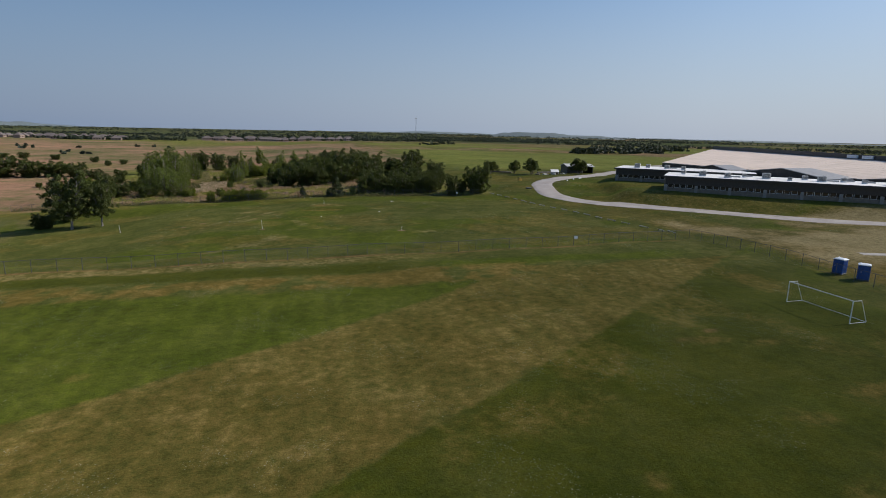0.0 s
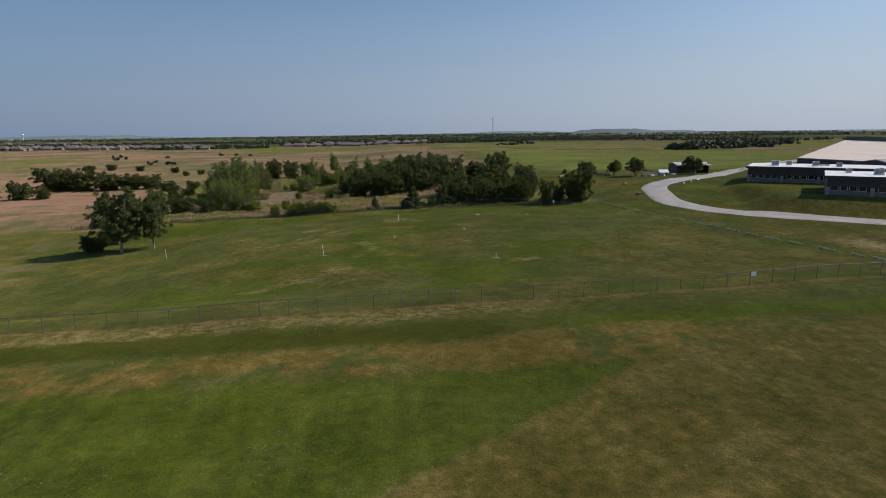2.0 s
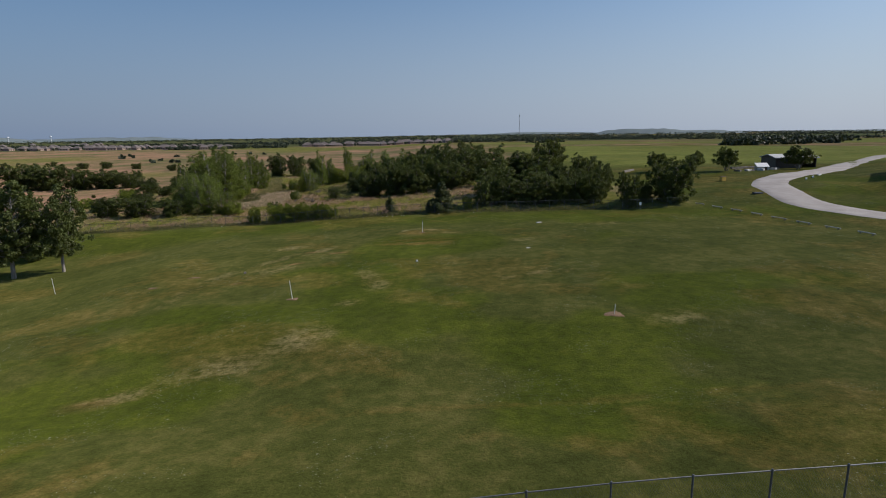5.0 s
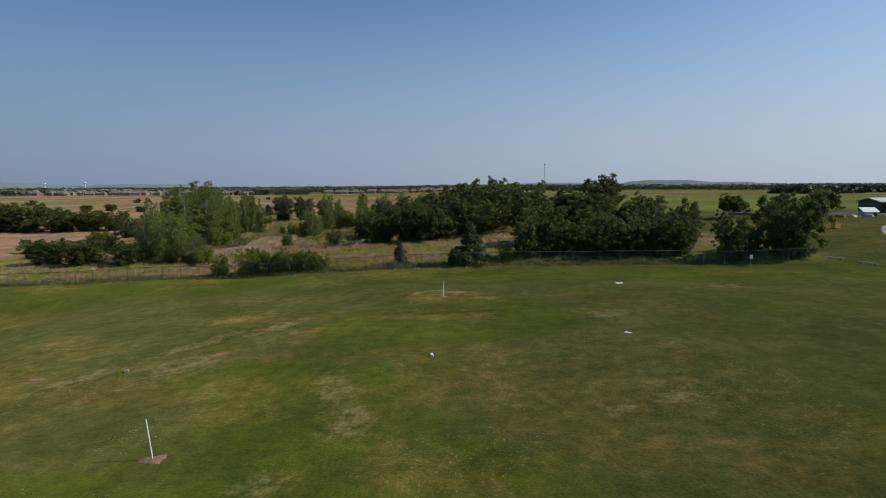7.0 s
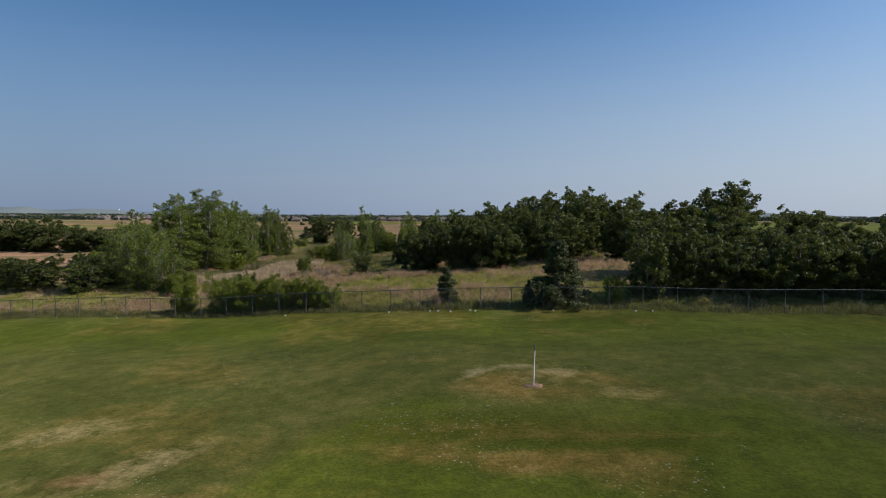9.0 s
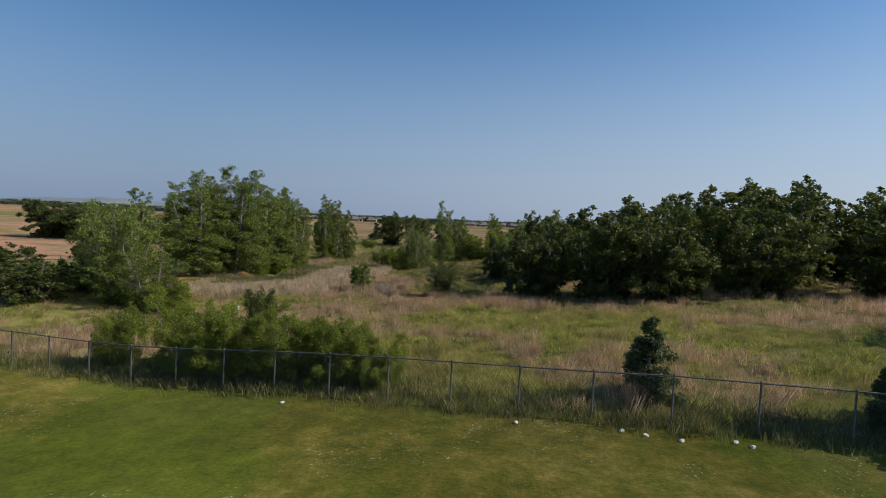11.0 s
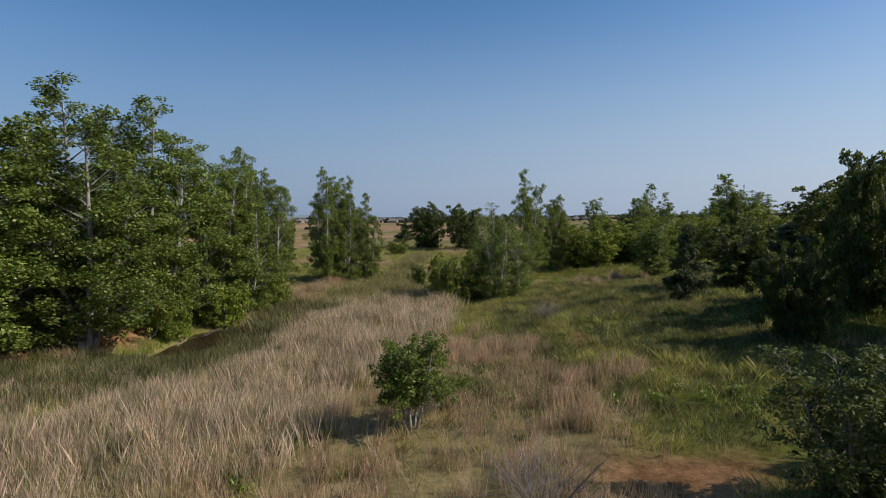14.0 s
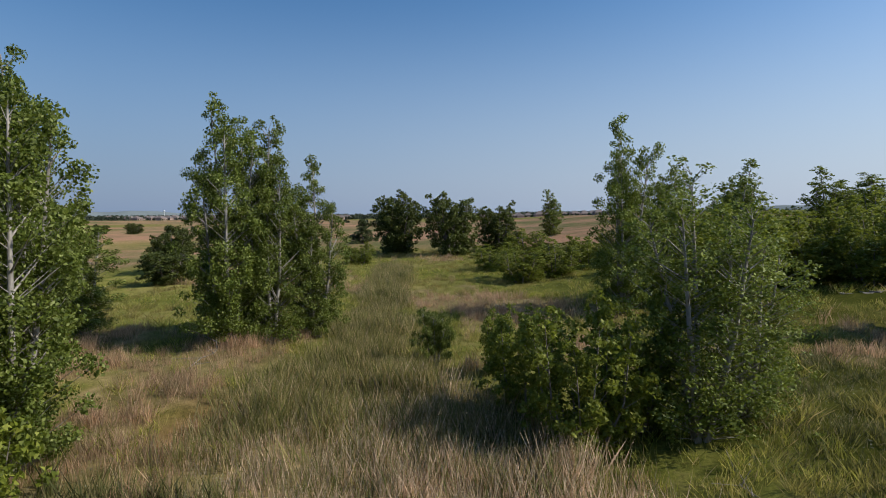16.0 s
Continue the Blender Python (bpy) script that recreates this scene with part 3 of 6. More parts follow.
    deep = np.maximum(np.clip(deep, 0, 1), 0.75 * wild * smooth(192, 200, y) * smooth(-28, -22, x) * smooth(262, 248, y) * smooth(0.3, 0.6, rough_noise(x, y, 5, 33)))
    bare = worn * (0.35 + 0.6 * fine) * 0.8
    for cx, cy, rx, ry in ((-9.4, 129.1, 0.7, 0.35), (-6.2, 127.8, 0.9, 0.4), (-14.9, 116.4, 0.5, 0.3), (-16.0, 91.8, 1.2, 0.4), (-10.2, 123.6, 0.45, 0.3), (32.0, 39.4, 0.9, 0.3), (36, 41, 0.6, 0.25), (24.5, 61.0, 0.7, 0.35)):
        bare = np.maximum(bare, 0.8 * spot(cx, cy, rx, ry) * (0.3 + 1.1 * fine))
    far = np.hypot(x, y - 150)
    plain = np.maximum(smooth(272, 302, y + 0.1 * x + 30 * (rough_noise(x, y, 60, 81) - 0.5)), smooth(-86, -98, x + 5 * (speck - 0.5)) * smooth(150, 175, y) * smooth(285, 260, y))
    plain = np.maximum(plain, smooth(0, 9, -57 - 0.10 * (y - 118) - x + 4 * (speck - 0.5)))
    green_far = smooth(0.50, 0.60, rough_noise(x, y, 260, 91) + 0.24 * smooth(40, 90, x) * smooth(260, 170, x) * smooth(620, 480, y) - 0.12 * smooth(60, -200, x))
    prairie = plain * (1 - green_far * smooth(60, 140, far))
    east, bands = smooth(52, 78, x) * smooth(1000, 800, y), y + 0.58 * x + 24 * (rough_noise(x, y, 40, 87) - 0.5)
    strip = smooth(500, 524, bands) * smooth(690, 640, bands) * (0.7 + 0.3 * smooth(0.4, 0.6, rough_noise(x, y, 90, 89)))
    prairie = prairie + (np.maximum(strip, 0.85 * smooth(760, 800, bands) * smooth(0.45, 0.55, rough_noise(x, y, 200, 92))) - prairie) * east
    pasture = east * (1 - prairie) * smooth(238, 262, y + 0.2 * x) * (0.75 + 0.25 * smooth(0.4, 0.6, rough_noise(x, y, 30, 88)))
    marsh = np.maximum(wild, smooth(900, 1500, far))
    marsh = marsh * (1 - smooth(0, 60, x - 40) * smooth(800, 600, y))
    straw = np.maximum(0.68 * dry_patch(x, y) * (1 - plain), 0.55 * reed_bed(x, y)) * wild
    wooded = smooth(960, 1060, y - 0.1 * x + 90 * (rough_noise(x, y, 150, 95) - 0.5)) * smooth(0.33, 0.45, rough_noise(x, y, 420, 97) + 0.2 * smooth(300, -300, x))
    straw = np.maximum(straw, 0.35 * smooth(68, 74, x) * smooth(106, 97, y + 4 * speck) * smooth(54, 62, y) * smooth(0.25, 0.5, rough_noise(x, y, 14, 51)))
    me = ob.data
    for name, v in (("dry", dry), ("straw", straw), ("wooded", 0.85 * wooded), ("lush", lush), ("prairie", prairie), ("pasture", pasture), ("marsh", marsh), ("deep", deep), ("mown", mown), ("pale", pale), ("dirt", np.maximum(red_soil(x, y) * wild, bare * field))):
        me.attributes.new(name, "FLOAT", "POINT").data.foreach_set("value", np.asarray(v, np.float32))
    return tagged(ob, "mown sports ground, marsh and tan prairie to the horizon", "ground", kind="structure")


ground = build_ground()


def strip_mesh(name, line, half, lift, material, edge_wobble=0.35):
    """A strip that follows the ground along a smooth line."""
    pts = np.array(line, float)
    for _ in range(3):
        q, r = 0.75 * pts[:-1] + 0.25 * pts[1:], 0.25 * pts[:-1] + 0.75 * pts[1:]
        pts = np.concatenate([pts[:1], np.stack([q, r], 1).reshape(-1, 2), pts[-1:]])
    d = np.gradient(pts, axis=0)
    d /= np.linalg.norm(d, axis=1)[:, None]
    side = np.c_[-d[:, 1], d[:, 0]]
    rows = []
    for s in (-1, -0.9, -0.5, 0, 0.5, 0.9, 1):
        wob = edge_wobble * (lattice_noise(pts[:, 0] + 31 * s, pts[:, 1], 2.3, 5) - 0.5) if abs(s) == 1 else 0
        p = pts + side * (s * half + wob)[:, None] if abs(s) == 1 else pts + side * s * half
        z = ground_z(p[:, 0], p[:, 1]) + (lift if abs(s) < 1 else -0.05)
        rows.append(np.c_[p, z])
    v = np.stack(rows, 1).reshape(-1, 3)
    n, k = len(pts), 7
    i = np.arange((n - 1) * (k - 1))
    a = i // (k - 1) * k + i % (k - 1)
    return sheet(name, v, np.c_[a, a + k, a + k + 1, a + 1], material, smooth_shade=True)


ROAD_LINE = [(175, 40), (140, 66), (113, 87), (97, 106.5), (84, 119), (75.5, 128.5), (70.5, 140), (70.4, 154), (74.5, 168), (85, 179), (101, 189.5), (118, 203), (150, 232), (200, 262), (300, 300)]
tagged(strip_mesh("road", ROAD_LINE, 3.4, 0.07, GRAVEL), "pale gravel driveway curving round the lawn", "road", kind="structure")


# ---- plants ----
def leaf_cloud(rng, centres, radii, counts, size, corners=4, slim=0.42):
    """Leaf quads round clump centres, denser towards the outside of each clump."""
    c = np.repeat(np.arange(len(centres)), counts)
    n = len(c)
    d = rng.normal(size=(n, 3))
    d /= np.linalg.norm(d, axis=1)[:, None]
    r = radii[c] * rng.random(n) ** 0.45
    p = centres[c] + d * r[:, None] * np.array([1, 1, 0.8])
    nrm = d * 0.6 + rng.normal(size=(n, 3)) * 0.7 + np.array([0, 0, 0.35])
    nrm /= np.linalg.norm(nrm, axis=1)[:, None]
    u = np.cross(nrm, rng.normal(size=(n, 3)))
    u /= np.linalg.norm(u, axis=1)[:, None]
    w = np.cross(nrm, u)
    s = size * rng.uniform(0.65, 1.35, n)[:, None]
    if corners == 3:
        return np.stack([p - u * s * 0.75, p + u * s * 0.35 + w * s * 0.62, p + u * s * 0.35 - w * s * 0.62], 1).reshape(-1, 3), np.arange(3 * n).reshape(-1, 3)
    v = np.stack([p - u * s * 0.62, p - w * s * slim - nrm * s * 0.1, p + u * s * 0.62, p + w * s * slim - nrm * s * 0.1], 1).reshape(-1, 3)
    return v, np.arange(4 * n).reshape(-1, 4)


def limbs_mesh(segments, sides=5):
    """Tapered tubes from (start, end, start radius, end radius)."""
    v, f = [], []
    ang = np.linspace(0, 2 * np.pi, sides, endpoint=False)
    for a, b, ra, rb in segments:
        a, b = np.asarray(a, float), np.asarray(b, float)
        way = (b - a) / (np.linalg.norm(b - a) + 1e-9)
        u = np.cross(way, [0.31, 0.83, 0.46])
        u /= np.linalg.norm(u)
        w = np.cross(way, u)
        k = len(v) * sides
        v.append(a + ra * (np.cos(ang)[:, None] * u + np.sin(ang)[:, None] * w))
        v.append(b + rb * (np.cos(ang)[:, None] * u + np.sin(ang)[:, None] * w))
        j = np.arange(sides)
        f.append(np.c_[k + j, k + (j + 1) % sides, k + sides + (j + 1) % sides, k + sides + j])
    return np.concatenate(v), np.concatenate(f)


def grow(rng, h, w, style):
    """Limbs and clump centres of one plant of that height and width."""
    segs, centres, radii = [], [], []
    if style == "cedar":
        segs.append(((0, 0, -0.2), (0, 0, h * 0.95), 0.03 * h, 0.006 * h))
        for k in range(int(26 + h * 7)):
            z = h * (0.04 + 0.94 * (k + rng.random()) / (26 + h * 7))
            out = w / 2 * (1.02 - z / h) ** 0.75 * rng.uniform(0.55, 1.1)
            a = rng.random() * 6.283
            tip = np.array([math.cos(a) * out, math.sin(a) * out, z + 0.05 * out])
            segs.append(((0, 0, max(0, z - 0.25 * out)), tip, 0.008 * h, 0.003 * h))
            for s in (0.55, 1.0):
                centres.append(tip * np.array([s, s, 1]))
                radii.append(0.075 * h * rng.uniform(0.7, 1.2) * (1.15 - 0.5 * z / h))
        return segs, np.array(centres), np.array(radii)
    # leaders, their spread, lowest leaves, clumps on a leader, their reach from it, clump size, trunk thickness
    leaders, wide, low, clumps_on, reach, clump_r, stout = {
        "open": (5, 0.26, 0.28, 64, 0.25, 0.054, 0.022), "cotton": (5, 0.25, 0.08, 84, 0.27, 0.048, 0.011), "round": (7, 0.28, 0.06, 56, 0.22, 0.058, 0.014),
        "shrub": (8, 0.31, 0.06, 30, 0.20, 0.085, 0.012), "willow": (9, 0.32, 0.10, 30, 0.17, 0.060, 0.010), "small": (5, 0.22, 0.36, 40, 0.30, 0.078, 0.016)}[style]
    seed = int(rng.integers(1000))
    for k in range(leaders):
        a = 6.283 * (k + rng.random() * 0.7) / leaders
        spread = wide * w * rng.uniform(0.65, 1.15) * (0.35 if style == "cotton" and k == 0 else 1.0)
        top = h * (1.0 if k == 0 else rng.uniform(0.64 if style in ("cotton", "willow") else 0.80, 0.97))
        base = np.array([math.cos(a), math.sin(a), 0]) * (0.02 * w if style in ("cotton", "round", "open", "small") else 0.07 * w)
        if style == "open":
            if k == 0:
                segs.append(((0, 0, -0.25), (0.02 * h, 0.01 * h, 0.22 * h), 0.024 * h, 0.019 * h))
            base = np.array([0.02 * h, 0.01 * h, 0.22 * h])
        mid = base * np.array([1, 1, 0]) + np.array([math.cos(a) * spread * 0.6, math.sin(a) * spread * 0.6, top * 0.45])
        end = np.array([math.cos(a) * spread, math.sin(a) * spread, top * 0.92]) + rng.normal(size=3) * 0.02 * h
        thick = stout * h
        segs += [(base - [0, 0, 0.25 if base[2] < 0.01 else 0.02], mid, thick, thick * 0.65), (mid, end, thick * 0.65, thick * 0.2)]

        def spine(z):
            return mid + (end - mid) * (z - mid[2]) / (end[2] - mid[2]) if z > mid[2] else base + (mid - base) * (z - base[2]) / (mid[2] - base[2])

        for j in range(clumps_on):
            u = low + (1 - low) * (j + rng.random()) / clumps_on
            way = rng.random() * 6.283
            lump = float(lattice_noise(way * 1.1 + 9 * k, u * 7 + 5 * k, 1.0, seed))
            if style == "cotton":
                shape = math.sqrt(max(0.28, 1 - (max(0.0, u - 0.42) / 0.60) ** 2)) * (0.6 + 0.4 * min(1.0, u * 4))
            elif style in ("willow", "shrub"):
                shape = math.sqrt(max(0.08, 1 - max(0.0, (u - 0.3) / 0.74) ** 2))
            else:
                shape = math.sqrt(max(0.06, 1 - ((u - 0.45) / 0.6) ** 2))
            out = reach * w * shape * (0.35 + 1.25 * (lump if u < 0.82 else min(lump, 0.35))) * rng.random() ** 0.45
            z = u * top
            c = spine(max(z, base[2])) * np.array([1, 1, 0]) + np.array([math.cos(way) * out, math.sin(way) * out, z - 0.12 * out])
            c[2] = max(c[2], 0.05 * h)
            root = spine(max(base[2] + 0.02 * h, z - 0.7 * out - 0.03 * h))
            segs.append((root, c, thick * (0.26 if j % 5 == 0 else 0.11), thick * 0.04))
            centres.append(c)
            radii.append(clump_r * (h * 0.5 + w * 0.5) * rng.uniform(0.55, 1.25) * (1.0 if u < 0.85 else 0.8))
    return segs, np.array(centres), np.array(radii)


SIZES = {}


def plant(name, seed, h, w, style, leaf, bark, leaves, leaf_size, label, category, group="", slim=0.42):
    """A plant at the origin with a trunk and a crown; its copies are set by plant_at."""
    rng = np.random.default_rng(seed)
    segs, centres, radii = grow(rng, h, w, style)
    ob = thing(name, 0, 0, 0, 0, label, category, group)
    v, f = limbs_mesh(segs)
    sheet("trunk", v, f, bark, ob, smooth_shade=True)
    share = radii ** 2
    counts = np.maximum(8, (leaves * share / share.sum()).astype(int))
    v, f = leaf_cloud(rng, centres, radii, counts, leaf_size, 4 if leaf_size < 0.1 else 3, slim)
    sheet("crown", v, f, leaf, ob)
    SIZES[ob.name] = (h, w)
    return ob


used = set()


def plant_at(proto, x, y, h, w, turn=0.0, label=""):
    """Stands a plant of that height and width on the ground: the first time the model itself, then copies."""
    sx, sz = w / SIZES[proto.name][1], h / SIZES[proto.name][0]
    m = Matrix.LocRotScale((x, y, float(ground_z(x, y)) - 0.06), Euler((0, 0, radians(turn))), (sx, sx, sz))
    if proto.name in used:
        ob = copy_thing(proto, m)
        ob.matrix_basis = m
    else:
        ob = proto
        ob.matrix_basis = m
        used.add(proto.name)
    if label:
        ob["label"] = label
    return ob


NEAR = [plant("cottonwood_tree", 14 + k, 12, 6.0, "cotton", LEAF_COTTON, PALE_BARK, 46000, 0.096, "tall green cottonwood with pale trunk beside the pond", "tree") for k in range(3)]
COTTON = [plant("cottonwood_tree", 11 + k, 12, 6.0, "cotton", LEAF_COTTON, PALE_BARK, 14000, 0.15, "tall green cottonwood with pale trunk beside the pond", "tree") for k in range(3)]
BROAD = [plant("broadleaf_tree", 31 + k, 9, 9, "round", LEAF_DARK, BARK, 15000, 0.21, "dense dark green broadleaf tree in the grove", "tree", "grove trees") for k in range(3)]
OPEN = [plant("field_tree", 21 + k, 11, 10, "open", LEAF_OPEN, MID_BARK, 22000, 0.19, "broad green shade tree at the edge of the lawn", "tree") for k in range(2)]
HEDGE = [plant("shrub", 55 + k, 3.4, 5, "shrub", LEAF_SHRUB, BARK, 80000, 0.066, "leafy green shrub by the chain-link fence", "shrub", slim=0.2) for k in range(2)]
SHRUB = [plant("shrub", 51 + k, 3.4, 5, "shrub", LEAF_SHRUB, BARK, 8000, 0.13, "leafy green shrub among dry grass", "shrub") for k in range(2)]
CEDAR = [plant("cedar_tree", 61 + k, 5, 3.6, "cedar", LEAF_CEDAR, BARK, 14000, 0.10, "dark conical red cedar in rough grass", "tree", "cedars") for k in range(2)]
WILLOW = [plant("willow_shrub", 71 + k, 5, 4.5, "willow", LEAF_WILLOW, BARK, 9500, 0.105, "yellow-green willow thicket in the marsh", "shrub") for k in range(2)]
THICK = [plant("broadleaf_tree", 41 + k, 7, 9, "round", LEAF_DARK, BARK, 34000, 0.14, "dense dark green broadleaf tree at the marsh edge", "tree", "grove trees") for k in range(2)]
AIRY = plant("cottonwood_tree", 19, 12, 6.0, "cotton", LEAF_COTTON, PALE_BARK, 20000, 0.098, "airy young cottonwood with thin pale stems", "tree")
JUNIPER = plant("juniper_tree", 66, 3.4, 2.9, "round", LEAF_OPEN, BARK, 24000, 0.05, "feathery green juniper beside bare red soil", "tree")
BUSHLET = [plant("scrub_bush", 101 + k, 1.4, 1.8, "shrub", LEAF_DARK, BARK, 900, 0.13, "small dark scrub bush on tan prairie", "shrub", "scrub bushes") for k in range(2)]
SHADE = [plant("shade_tree", 91 + k, 6, 7, "small", LEAF_DARK, BARK, 8000, 0.23, "round dark shade tree with a bare trunk on the lawn", "tree", "lawn trees") for k in range(2)]
EDGE = plant("broadleaf_tree", 95, 9, 8, "round", LEAF_COTTON, BARK, 34000, 0.099, "bushy green tree with low branches beyond the fence", "tree")
LONE = plant("marsh_bush", 97, 2.5, 3.3, "shrub", LEAF_DARK, BARK, 13000, 0.07, "dark leafy bush standing alone in dry grass", "shrub")
SMALL = plant("young_tree", 81, 3.0, 2.6, "small", LEAF_COTTON, PALE_BARK, 15000, 0.062, "small round young tree in the marsh grass", "tree")

